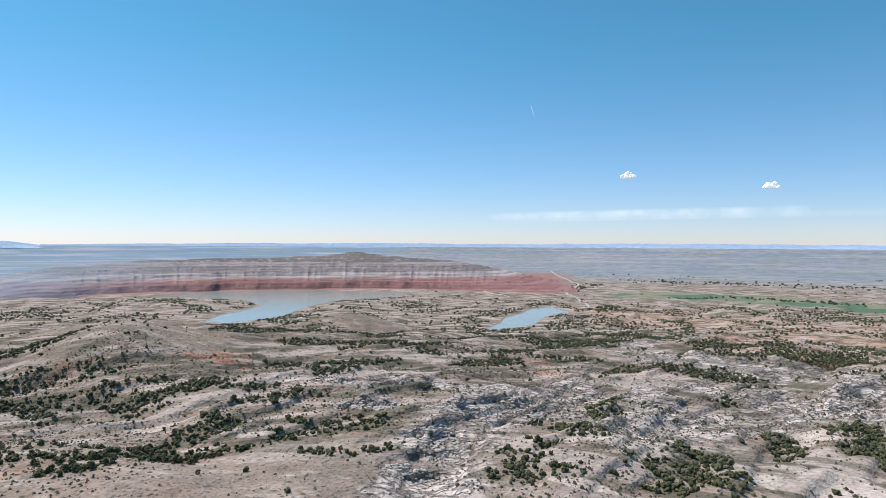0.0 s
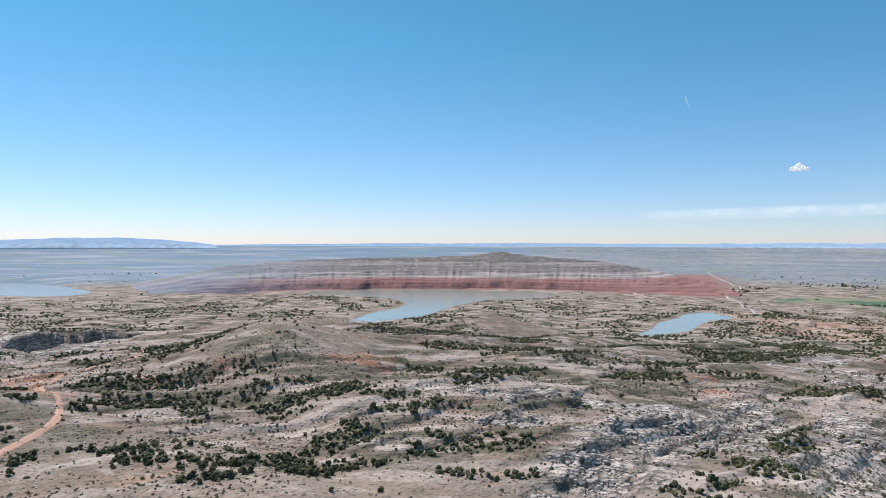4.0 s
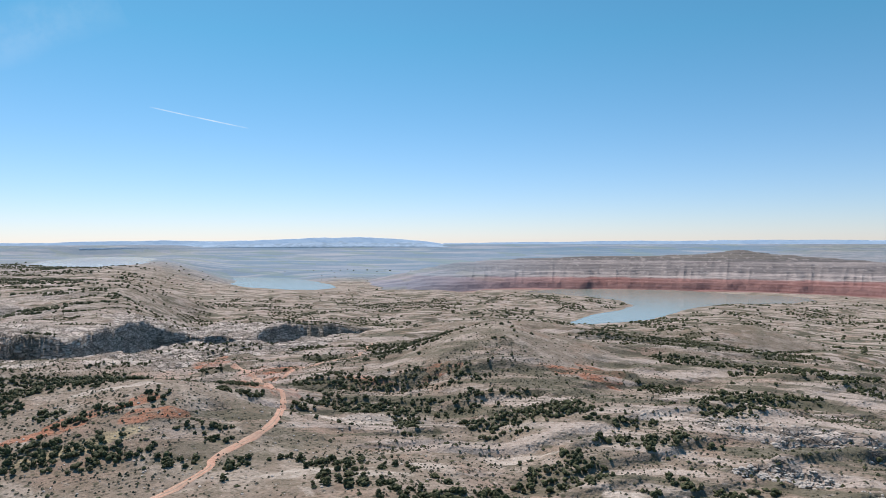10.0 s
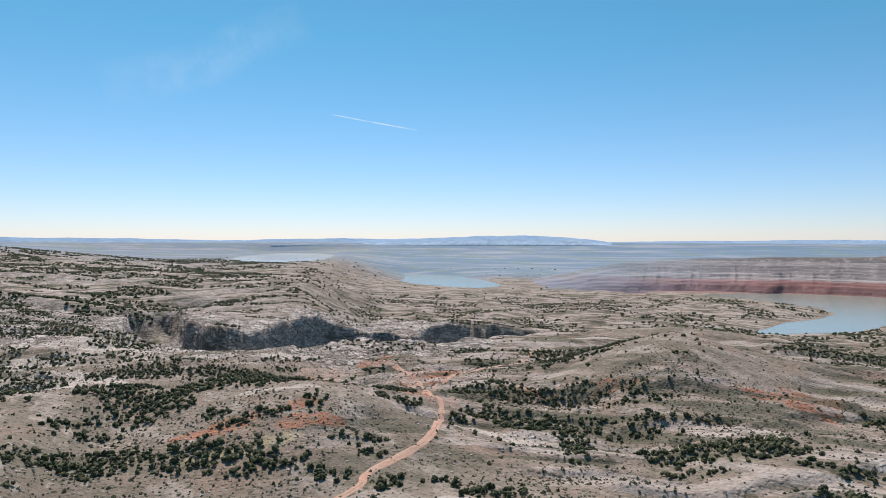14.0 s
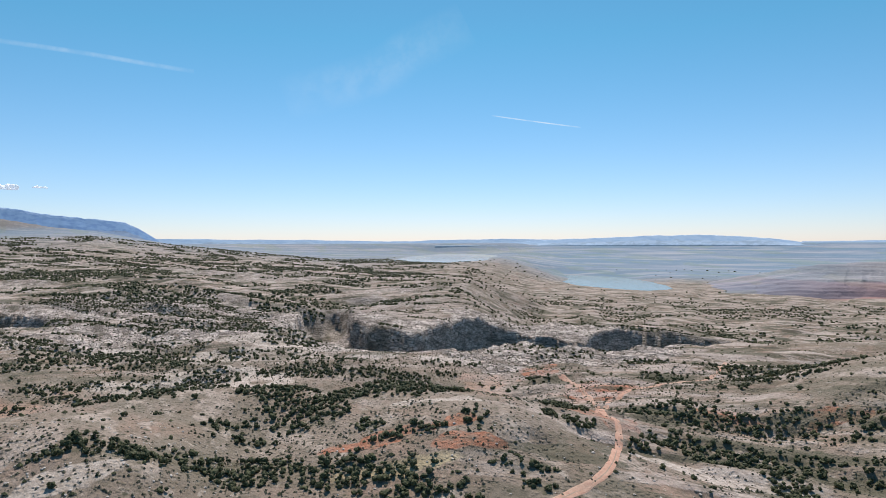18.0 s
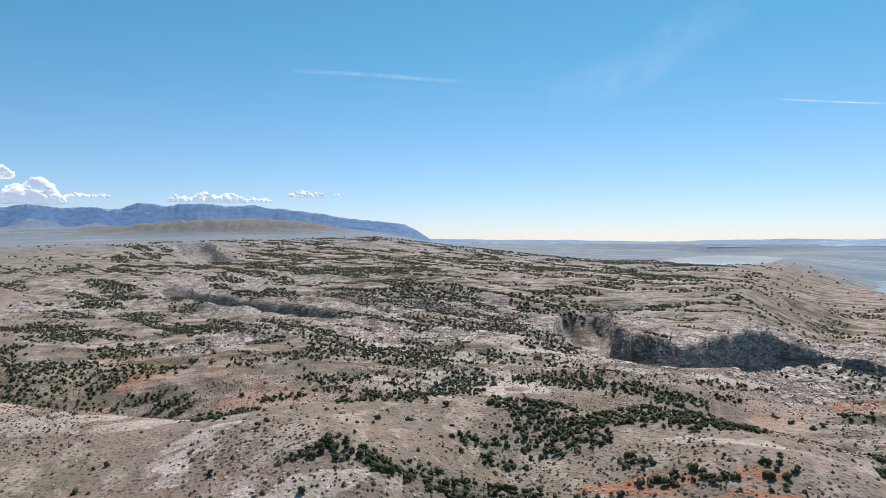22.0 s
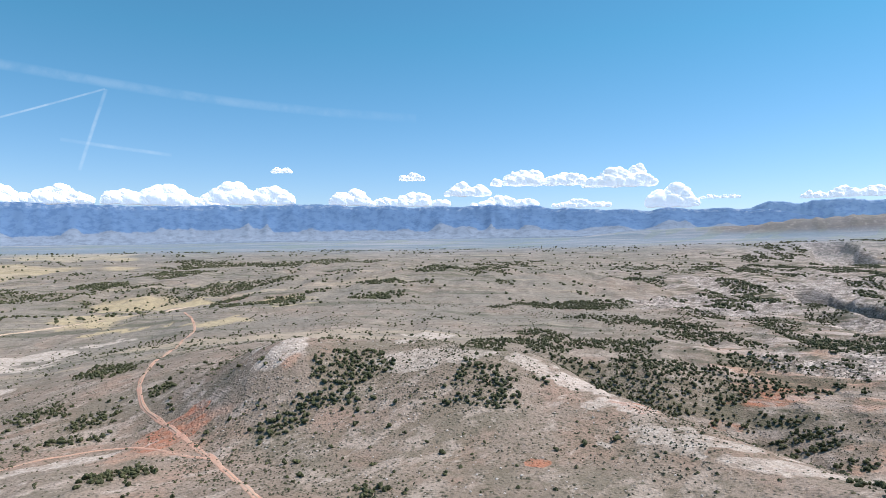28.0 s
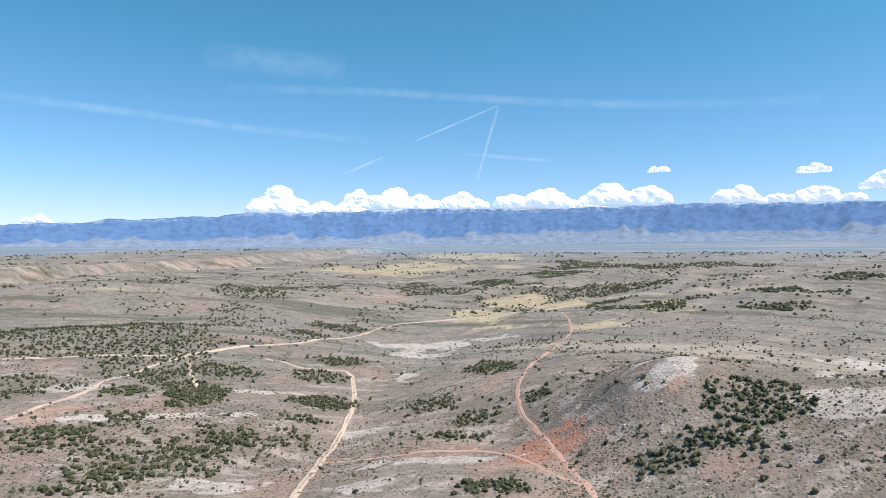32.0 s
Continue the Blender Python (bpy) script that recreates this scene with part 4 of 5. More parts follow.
def growth(x, y, mk):
    """Share of the ground under junipers."""
    dense = patches(GROVES_NORTH + GROVES_NORTH_LEDGES + GROVES_FORK + GROVES_FORK_BELT + GROVES_HOLLOW + GROVES_HOLLOW_EDGE + GROVES_WEST + GROVES_WEST_RIM + GROVES_RIDGE + GROVES_RIDGE_BELT + GROVES_HILL + GROVES_HILL_FOOT + GROVES_BELT, x, y, 0.42, 1.12)
    loose = patches(SPARSE_SOUTH + SPARSE_FAR, x, y, 0.7)
    strips = ramp(0.16, 0.36, fbm((x + y) * 0.7071 / 3.2, (y - x) * 0.7071, 30, 90, 4)) * (1 - patches(BARE, x, y, 0.3))
    dense = dense * (0.74 + 0.26 * ramp(-0.35, 0.25, fbm((x + y) * 0.7071 / 2.6, (y - x) * 0.7071, 22, 92, 3)))
    zone = np.clip(0.9 * mk["west"] + mk["north"] * ramp(430, 560, mk["r"]), 0, 1)
    slopes = mk["lakeside"] * ramp(600, 900, mk["r"]) * ramp(2200, 1900, mk["r"]) * ramp(-0.25, 0.3, fbm(x, y, 70, 98, 3)) * (1 - patches(BARE, x, y, 0.3))
    south = ramp(104, 122, np.where(mk["turn"] < -100, mk["turn"] + 360, mk["turn"])) * ramp(420, 600, mk["r"]) * ramp(0.46, 0.68, fbm(x, y, 85, 99, 4))
    return np.clip(np.maximum.reduce([0.30 * south, 0.88 * dense, 0.5 * loose, 0.18 * (1 - 0.7 * patches(BARE, x, y, 0.3)) * patches(SCRUB_NORTH + SCRUB_NORTH_LEDGES, x, y, 0.7), 0.85 * strips * zone, 0.42 * slopes, 0.13 * mk["rough"]]), 0, 1) * (mk["shore"] > 12) * (mk["mesa"] < 0.1)


ground = tagged(new("ground", sheet_mesh("ground", GX, GY, GZ, ground_mat)), "dry grey-brown sagebrush ground with pale rock ledges", "ground", kind="structure")
flat = [v.ravel() for v in (GX, GY, GZ)]
mf = {k: v.ravel() for k, v in mk.items()}
cover = growth(flat[0], flat[1], mf)
paint(ground.data, "soil", np.maximum(patches(RED_NORTH + RED_NORTH_LEDGES, flat[0], flat[1]), 0.12 * mf["gorge"]), np.maximum(patches(PINK_NORTH + PINK_BLUFF, flat[0], flat[1], 0.6), 0.7 * mf["gorge"]), patches(PALE_NORTH + PALE_NORTH_LEDGES + PALE_FORK, flat[0], flat[1], 0.6))
paint(ground.data, "cover", np.maximum(mf["rough"], mf["cliff"]), patches(STRAW_NORTH, flat[0], flat[1], 0.7), np.maximum(cover, 0.42 * patches(BARE, flat[0], flat[1], 0.5)))
# where the painted haze colour takes over, growing with distance
hazy_land = np.clip(ramp(2500, 3100, mf["r"]) * mf["lakeside"] * np.maximum(ramp(-8, 8, mf["turn"]), 0.62 * ramp(2500, 3300, mf["r"])) + ramp(2300, 3700, mf["r"]) * 0.8 * (1 - mf["lakeside"]), 0, 1) * (1 - mf["mesa"])
valley = patches(FIELDS, flat[0], flat[1], 0.25)
paint(ground.data, "land", np.maximum(mf["mesa"], 0.75 * mf["hill"]), hazy_land * (1 - 0.8 * mf["hill"]), valley)

flats = ramp(104, 122, mf["turn"] + 9 * wave(flat[0], flat[1], 260, 130)) * ramp(380, 620, mf["r"] + 90 * wave(flat[0], flat[1], 120, 131))
ledges = np.clip(0.95 * mf["west"] + 0.8 * mf["north"] + 0.55 * ramp(1200, 1500, mf["r"]) * ramp(3600, 2600, mf["r"]) * ramp(56, 66, mf["turn"]) + 0.8 * mf["lakeside"] * ramp(600, 900, mf["r"]), 0, 1)
ledges = np.maximum(ledges * (1 - 0.5 * flats), 0.35 * ramp(1500, 1900, mf["r"]) * flats) * (mf["shore"] > 4) * (1 - 0.85 * patches(BARE, flat[0], flat[1], 0.3))
paint(ground.data, "zone", ramp(2700, 1900, mf["r"]), flats, ledges)

# ---- the banded mesa behind the lake ----
MA, MQ = np.meshgrid(np.arange(-14, 41, 0.07), np.concatenate([np.linspace(-60, 140, 46), np.linspace(150, 560, 64), np.linspace(600, 1000, 8)]), indexing="ij")
MR = mesa_foot(MA) + MQ
MX, MY = CX - np.sin(np.radians(MA)) * MR, CY + np.cos(np.radians(MA)) * MR
mesa_ob = tagged(new("mesa", sheet_mesh("mesa", MX, MY, mesa(MA, MQ), ground_mat, wrap=False)), "long banded mesa with red foot and grey slopes", "mesa", kind="structure")
none = np.zeros(MX.size)
paint(mesa_ob.data, "soil", none, none, none)
paint(mesa_ob.data, "cover", none, none, none)
# second channel: haze colour painted over the mesa's far left end
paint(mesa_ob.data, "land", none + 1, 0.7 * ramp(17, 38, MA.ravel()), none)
paint(mesa_ob.data, "zone", none, none, none)

# ---- water ----
water_mat, nn, ll, shader = material("water", 0.16)
shader.inputs["Base Color"].default_value = (0.27, 0.295, 0.25, 1)
shader.inputs["Specular IOR Level"].default_value = 0.35
w = Net(nn, ll)
w.bump(shader, w.noise(w.position(), 5, 4), 0.25, 0.12)
# distant lake: sky glare on smooth water put into a near-white base colour
glare_mat, nn, ll, shader = material("glare_water", 0.07)
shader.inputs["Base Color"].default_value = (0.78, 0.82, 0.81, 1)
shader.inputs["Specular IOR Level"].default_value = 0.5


def wide(points, by):
    """The shore line moved outwards, so that the banks cut the water's edge."""
    out, n = [], len(points)
    for k, (x, y) in enumerate(points):
        (ax, ay), (bx, by2) = points[k - 1], points[(k + 1) % n]
        dx, dy = bx - ax, by2 - ay
        l = math.hypot(dx, dy)
        out.append((x + dy / l * by, y - dx / l * by))
    return out


def water_sheet(name, points, level, label, mat=water_mat):
    bm = bmesh.new()
    bm.faces.new([bm.verts.new((x, y, level)) for x, y in wide(points, 26)])
    bmesh.ops.triangulate(bm, faces=bm.faces[:])
    me = bpy.data.meshes.new(name)
    bm.to_mesh(me)
    bm.free()
    me.materials.append(mat)
    return tagged(new(name, me), label, "lake", kind="structure")


water_sheet("water", LAKE_SHORE, LAKE, "calm grey-green reservoir below the red mesa")
water_sheet("water", INLET_SHORE, LAKE, "narrow grey-blue inlet of the reservoir")
water_sheet("water", MIDDLE_SHORE, LAKE, "turquoise arm of the reservoir in the basin")
water_sheet("water", DISTANT_SHORE, DISTANT_LAKE, "distant pale lake in the basin", glare_mat)


def part(name, me, parent, label=""):
    """A mesh as one object under a thing or a part."""
    ob = new(name, me)
    ob.parent = parent
    return tagged(ob, label)


def thing(name, x, y, z, label, category, group="", turn=0.0):
    ob = new(name)
    ob.location, ob.rotation_euler = (x, y, z), (0, 0, turn)
    ob.empty_display_size = 0.5
    return tagged(ob, label, category, group)


# ---- dirt tracks and the highway, ribbons laid on the ground ----
def dirt(name, rut, crown):
    m, nodes, links, p = material(name, 0.95)
    d = Net(nodes, links)
    at = d.position()
    col = d.mix(d.ramp(d.noise(at, 1.4, 5, 0.6), 0.35, 0.65), rut, crown)
    col = d.mix(d.ramp(d.noise(at, 14, 4), 0.4, 0.7, 0, 0.5), col, (0.42, 0.33, 0.25))
    links.new(col, p.inputs["Base Color"])
    d.bump(p, d.noise(at, 0.6, 4), 0.25, 0.6)
    return m


red_dirt = dirt("red_dirt", (0.45, 0.25, 0.175), (0.54, 0.34, 0.25))
tan_dirt = dirt("tan_dirt", (0.50, 0.37, 0.27), (0.56, 0.45, 0.34))
worn_grass = dirt("worn_grass", (0.27, 0.22, 0.17), (0.34, 0.27, 0.20))
tarmac = dirt("tarmac", (0.36, 0.345, 0.33), (0.42, 0.40, 0.38))


def smooth_line(points, step):
    """A rounded line through points, with places at even steps."""
    p = np.array(points, float)
    p = np.vstack([2 * p[0] - p[1], p, 2 * p[-1] - p[-2]])
    out = []
    for a, b, c, d in zip(p, p[1:], p[2:], p[3:]):
        n = max(2, int(np.hypot(*(c - b)) / step))
        for t in np.arange(n) / n:
            out.append(0.5 * (2 * b + (c - a) * t + (2 * a - 5 * b + 4 * c - d) * t ** 2 + (3 * b - a - 3 * c + d) * t ** 3))
    out.append(p[-2])
    return np.array(out)


def track(points, width, mat, label, raised=0.14, step=2.0, name="road", ruts=True):
    mid = smooth_line(points, step)
    way = np.gradient(mid, axis=0)
    way /= np.hypot(way[:, 0], way[:, 1])[:, None]
    side = np.stack([-way[:, 1], way[:, 0]], -1)
    k = np.arange(len(mid)) * step
    wob = 1 + 0.16 * wave(k, k * 0 + points[0][0], 9, 41) + 0.12 * wave(k, k * 0 + points[0][1], 3.5, 42)
    cols = []
    for s, low in ((-0.62, 0.16), (-0.5, 0.0), (-0.30, 0.05 if ruts else 0), (-0.12, 0.0), (0.12, 0.0), (0.30, 0.05 if ruts else 0), (0.5, 0.0), (0.62, 0.16)):
        q = mid + side * (s * width * wob)[:, None]
        cols.append(np.column_stack([q, lay(q[:, 0], q[:, 1]) + raised - low]))
    co = np.stack(cols, 1)
    n, m = co.shape[:2]
    i = (np.arange(n - 1)[:, None] * m + np.arange(m - 1)[None]).ravel()
    faces = np.stack([i, i + m, i + m + 1, i + 1], -1)[:, ::-1]
    ob = new(name, polygons(name, co.reshape(-1, 3), faces, mat))
    if ruts:      # the grassy strip between the wheel ruts
        strip = np.stack([np.column_stack([mid + side * (s * width * wob)[:, None], co[:, 3, 2] + h]) for s, h in ((-0.13, 0.0), (0.0, 0.09), (0.13, 0.0))], 1)
        i = (np.arange(n - 1)[:, None] * 3 + np.arange(2)[None]).ravel()
        keep = np.repeat(wave(k[:-1], k[:-1] * 0, 16, 43) > -0.15, 2)
        part("verge", polygons("verge", strip.reshape(-1, 3), np.stack([i, i + 3, i + 4, i + 1], -1)[keep][:, ::-1], worn_grass), ob, "worn strip of dry grass between the ruts")
    return tagged(ob, label, "dirt road", kind="structure")


ROAD_A = [(-205, 60), (-212, -20), (-238, -158), (-239, -176), (-240, -199), (-243, -236), (-244, -265), (-250, -294), (-261, -327), (-290, -388), (-348, -501), (-393, -584), (-421, -659), (-438, -731)]
track(ROAD_A, 2.1, red_dirt, "winding red dirt track over the sagebrush slope")
track([(84, -445), (43, -460), (-23, -467), (-48, -491), (-75, -523), (-101, -551), (-142, -605), (-209, -736), (-287, -774), (-346, -801), (-419, -827), (-517, -931), (-645, -1042)], 3.2, tan_dirt, "pale dirt road across the sagebrush flat")
track([(-125, -90), (-133, -195), (-141, -247), (-150, -289), (-160, -357), (-162, -429), (-159, -458), (-139, -464), (-92, -490)], 2.6, tan_dirt, "pale two-rut track climbing between junipers")
track([(-141, -247), (-160, -246), (-176, -239), (-197, -240), (-221, -230), (-230, -193), (-239, -168)], 1.3, red_dirt, "faint reddish footpath joining two tracks")
track([(11, -290), (8, -313), (-2, -355), (-1, -391), (-14, -414), (-21, -442), (-35, -468)], 2.8, tan_dirt, "pale dirt lane beside the bare clearing")
track([(-64, -368), (-51, -409), (-40, -454)], 2.0, tan_dirt, "short pale spur between junipers")
FORK_TRACK = [(-205, 60), (-192, 110), (-193, 184), (-199, 199), (-202, 215), (-209, 235), (-236, 265), (-251, 279), (-260, 284), (-265, 283), (-314, 323), (-348, 340), (-370, 345)]
track(FORK_TRACK, 2.5, red_dirt, "orange dirt track leading to a fork on red soil")
track([(-264, 280), (-301, 319), (-317, 345), (-321, 373), (-319, 393), (-316, 416), (-343, 456), (-371, 499)], 2.2, red_dirt, "branch of the orange track past junipers")
track([(575, 3400), (560, 3137), (563, 2805), (558, 2626), (480, 2447), (437, 2226), (446, 2095), (389, 1688), (372, 1600)], 6, tarmac, "pale highway bending down to the inlet", raised=0.7, step=14, ruts=False)
track([(148, 2560), (143, 2400), (176, 2240), (230, 2190)], 8, tan_dirt, "pale road cut across the red mesa foot", raised=1.5, step=12, ruts=False)


# ---- junipers ----
def foliage(name, dark, light):
    m, nodes, links, p = material(name, 0.8)
    d = Net(nodes, links)
    info = nodes.new("ShaderNodeObjectInfo")
    geo = nodes.new("ShaderNodeNewGeometry")
    r = d.math("FRACT", d.math("ADD", info.outputs["Random"], geo.outputs["Random Per Island"]))
    col = d.mix(d.ramp(r, 0.0, 1.0), dark, light)
    col = d.mix(d.ramp(d.noise(d.position(), 0.5, 4, 0.7), 0.35, 0.65), (0.050, 0.056, 0.026), col)
    col = d.mix(d.ramp(r, 0.93, 0.97, 0, 0.6), col, (0.14, 0.12, 0.075))
    links.new(col, p.inputs["Base Color"])
    d.bump(p, d.noise(d.position(), 0.35, 3), 0.3, 0.9)
    return m


leaf_mat = foliage("juniper_leaves", (0.060, 0.068, 0.029), (0.120, 0.126, 0.056))
bark_mat, nn, ll, shader = material("juniper_bark", 0.9)
b = Net(nn, ll)
ll.new(b.mix(b.noise(b.stretch(b.position(), (6, 6, 1)), 0.8, 4), (0.10, 0.075, 0.055), (0.24, 0.19, 0.15)), shader.inputs["Base Color"])

GOLD = (1 + 5 ** 0.5) / 2
ICO = np.array([(-1, GOLD, 0), (1, GOLD, 0), (-1, -GOLD, 0), (1, -GOLD, 0), (0, -1, GOLD), (0, 1, GOLD), (0, -1, -GOLD), (0, 1, -GOLD), (GOLD, 0, -1), (GOLD, 0, 1), (-GOLD, 0, -1), (-GOLD, 0, 1)]) / 1.902
ICO_FACES = np.array([(0, 11, 5), (0, 5, 1), (0, 1, 7), (0, 7, 10), (0, 10, 11), (1, 5, 9), (5, 11, 4), (11, 10, 2), (10, 7, 6), (7, 1, 8),
                      (3, 9, 4), (3, 4, 2), (3, 2, 6), (3, 6, 8), (3, 8, 9), (4, 9, 5), (2, 4, 11), (6, 2, 10), (8, 6, 7), (9, 8, 1)])
rng = np.random.default_rng(7)


def clumps(centres, radii, jag=0.34):
    """Ragged leaf clumps, one small island each."""
    n = len(centres)
    turn = rng.uniform(0, 2 * math.pi, n)
    c, s = np.cos(turn)[:, None], np.sin(turn)[:, None]
    v = ICO[None] * (1 + rng.uniform(-jag, jag, (n, 12)))[..., None]
    v = np.stack([v[..., 0] * c - v[..., 1] * s, v[..., 0] * s + v[..., 1] * c, v[..., 2]], -1) * radii[:, None, :] + centres[:, None, :]
    f = ICO_FACES[None] + (np.arange(n) * 12)[:, None, None]
    return v.reshape(-1, 3), f.reshape(-1, 3)


def tube(points, radii, sides=6):
    """A tapered limb along points."""
    p, out = np.array(points, float), []
    for k, (q, r) in enumerate(zip(p, radii)):
        for a in range(sides):
            t = 2 * math.pi * a / sides
            out.append((q[0] + r * math.cos(t), q[1] + r * math.sin(t), q[2]))
    faces = [(k * sides + a, k * sides + (a + 1) % sides, (k + 1) * sides + (a + 1) % sides, (k + 1) * sides + a) for k in range(len(p) - 1) for a in range(sides)]
    return np.array(out), np.array(faces)


def juniper(kind):
    """One juniper: a twisted trunk with two limbs, and a crown of many ragged clumps."""
    w, h = ((1.7, 2.3), (1.35, 2.9), (2.1, 2.0), (1.1, 1.6), (1.6, 3.4))[kind]
    tree = thing("juniper", 0, 0, -500, "", "tree")
    lean = rng.uniform(-0.25, 0.25, 2)
    co, fa = tube([(0, 0, -0.5), (lean[0] * 0.3, lean[1] * 0.3, h * 0.25), (lean[0], lean[1], h * 0.7)], (0.20, 0.15, 0.06))
    trunk = part("trunk", polygons("trunk", co, fa, bark_mat), tree, "twisted grey-brown trunk")
    for k in range(2):
        a = rng.uniform(0, 6.28)
        co, fa = tube([(lean[0] * 0.3, lean[1] * 0.3, h * 0.22), (w * 0.35 * math.cos(a), w * 0.35 * math.sin(a), h * 0.42), (w * 0.7 * math.cos(a), w * 0.7 * math.sin(a), h * 0.6)], (0.11, 0.08, 0.03), 5)
        part("limb", polygons("limb", co, fa, bark_mat), trunk)
    n = 26
    a, t = rng.uniform(0, 6.28, n), rng.uniform(0, 1, n)
    z = h * (0.06 + 0.80 * t)
    reach = w * np.sqrt(np.clip(1 - ((t - 0.22) / 0.84) ** 2, 0.05, 1)) * rng.uniform(0.35, 0.95, n)
    size = rng.uniform(0.26, 0.46, n) * w
    co, fa = clumps(np.column_stack([np.cos(a) * reach + lean[0] * t, np.sin(a) * reach + lean[1] * t, z]), np.column_stack([size, size, size * rng.uniform(0.6, 0.9, n)]), 0.42)
    part("crown", polygons("crown", co, fa, leaf_mat, smooth=False), tree)
    return tree


def scatter(cell, r0, r1, thick):
    """Places of trees between two distances, by the share of ground that they cover."""
    n = int(2 * r1 / cell)
    gx, gy = np.meshgrid(np.arange(n), np.arange(n), indexing="ij")
    x = CX - r1 + (gx.ravel() + rng.uniform(0, 1, n * n)) * cell
    y = CY - r1 + (gy.ravel() + rng.uniform(0, 1, n * n)) * cell
    r, turn = np.hypot(x - CX, y - CY), np.degrees(np.arctan2(-(x - CX), y - CY))
    seen = (r > r0) & (r < r1) & ~((turn < -76) & (turn > -139))
    x, y = x[seen], y[seen]
    z, m = height(x, y, masks=True)
    share = growth(x, y, m)
    share = share * ramp(0.10, 0.62, share) * thick
    lone = (0.005 + 0.016 * ramp(0.0, 0.7, fbm(x, y, 90, 97, 2))) * (0.8 if cell < 3 else 0.5)
    keep = rng.uniform(0, 1, len(x)) < np.maximum(share, lone * (m["shore"] > 15) * (m["mesa"] < 0.1)) * (m["cliff"] < 0.5)
    for line in (ROAD_A, FORK_TRACK):
        keep &= along(line, x, y)[0] > 4
    return x[keep], y[keep]


nx, ny = scatter(2.1, 70, 430, 0.80)
mx, my = scatter(3.0, 430, 900, 0.85)
fx, fy = scatter(5.2, 900, 2000, 0.9)
vx, vy = scatter(8.5, 2000, 3300, 0.95)
order = np.argsort(np.minimum(np.hypot(nx + 115, ny - 102), np.hypot(nx + 147, ny - 52)) + 40 * (rng.uniform(0, 1, len(nx))))
first = order[:300]
rest = order[300:]
kinds = [juniper(k) for k in range(5)]
WORDS = ["round dark green juniper on dry ground", "taller dark green juniper on dry ground", "broad spreading juniper on dry ground",
         "small round juniper bush on bare soil", "tall ragged juniper on dry ground"]
for n, k in enumerate(first):
    kind = n % 5
    src = kinds[kind]
    size = rng.uniform(0.5, 0.9)
    m = Matrix.Translation((nx[k], ny[k], float(lay(nx[k], ny[k])) - 0.1)) @ Matrix.Rotation(rng.uniform(0, 6.28), 4, "Z") @ Matrix.Scale(size, 4)
    if n < 5:
        tree = src
        src.matrix_basis = m
    else:
        tree = copy_thing(src, m @ Matrix.Diagonal((1 / src.scale[0], 1 / src.scale[1], 1 / src.scale[2], 1)))
    tagged(tree, WORDS[kind], "tree", "junipers on the near slopes")


def wood(name, x, y, low, high, per, label):
    """A wood of many junipers as one mesh of ragged clumps."""
    n = len(x)
    z = lay(x, y)
    w = rng.uniform(low, high, n) ** 1.0
    h = w * rng.uniform(0.9, 1.5, n)
    a, s = rng.uniform(0, 6.28, (n, per)), rng.uniform(0, 1, (n, per))
    reach = w[:, None] * (0.72 - 0.42 * s) * (0 if per == 1 else 1)
    cx = (x[:, None] + np.cos(a) * reach).ravel()
    cy = (y[:, None] + np.sin(a) * reach).ravel()
    cz = (z[:, None] + h[:, None] * (0.16 + (0.62 * s if per > 1 else 0.14))).ravel()
    size = (w[:, None] * rng.uniform(0.48, 0.75, (n, per))).ravel() * (1.6 if per == 1 else 1)
    tallness = 0.95 if per > 1 else 0.85
    co, fa = clumps(np.column_stack([cx, cy, cz]), np.column_stack([size, size, size * tallness]), 0.36)
    return tagged(new(name, polygons(name, co, fa, leaf_mat, smooth=False)), label, "trees", kind="stuff")


wood("junipers", nx[rest], ny[rest], 0.6, 1.55, 3, "many dark green junipers over the near slopes")
wood("junipers", mx, my, 0.8, 1.8, 2, "bands of dark junipers along the rock ledges")
wood("junipers", fx, fy, 1.3, 3.0, 1, "scattered dark junipers on the far slopes")
wood("junipers", vx, vy, 2.0, 4.4, 1, "dark juniper thickets on the distant plateau")

sage_mat = foliage("sage_leaves", (0.115, 0.112, 0.080), (0.185, 0.172, 0.125))


TUFT = np.array([(1, 0, 0), (0, 1, 0), (-1, 0, 0), (0, -1, 0), (0, 0, 1), (0, 0, -0.6)], float)
TUFT_FACES = np.array([(0, 1, 4), (1, 2, 4), (2, 3, 4), (3, 0, 4), (1, 0, 5), (2, 1, 5), (3, 2, 5), (0, 3, 5)])


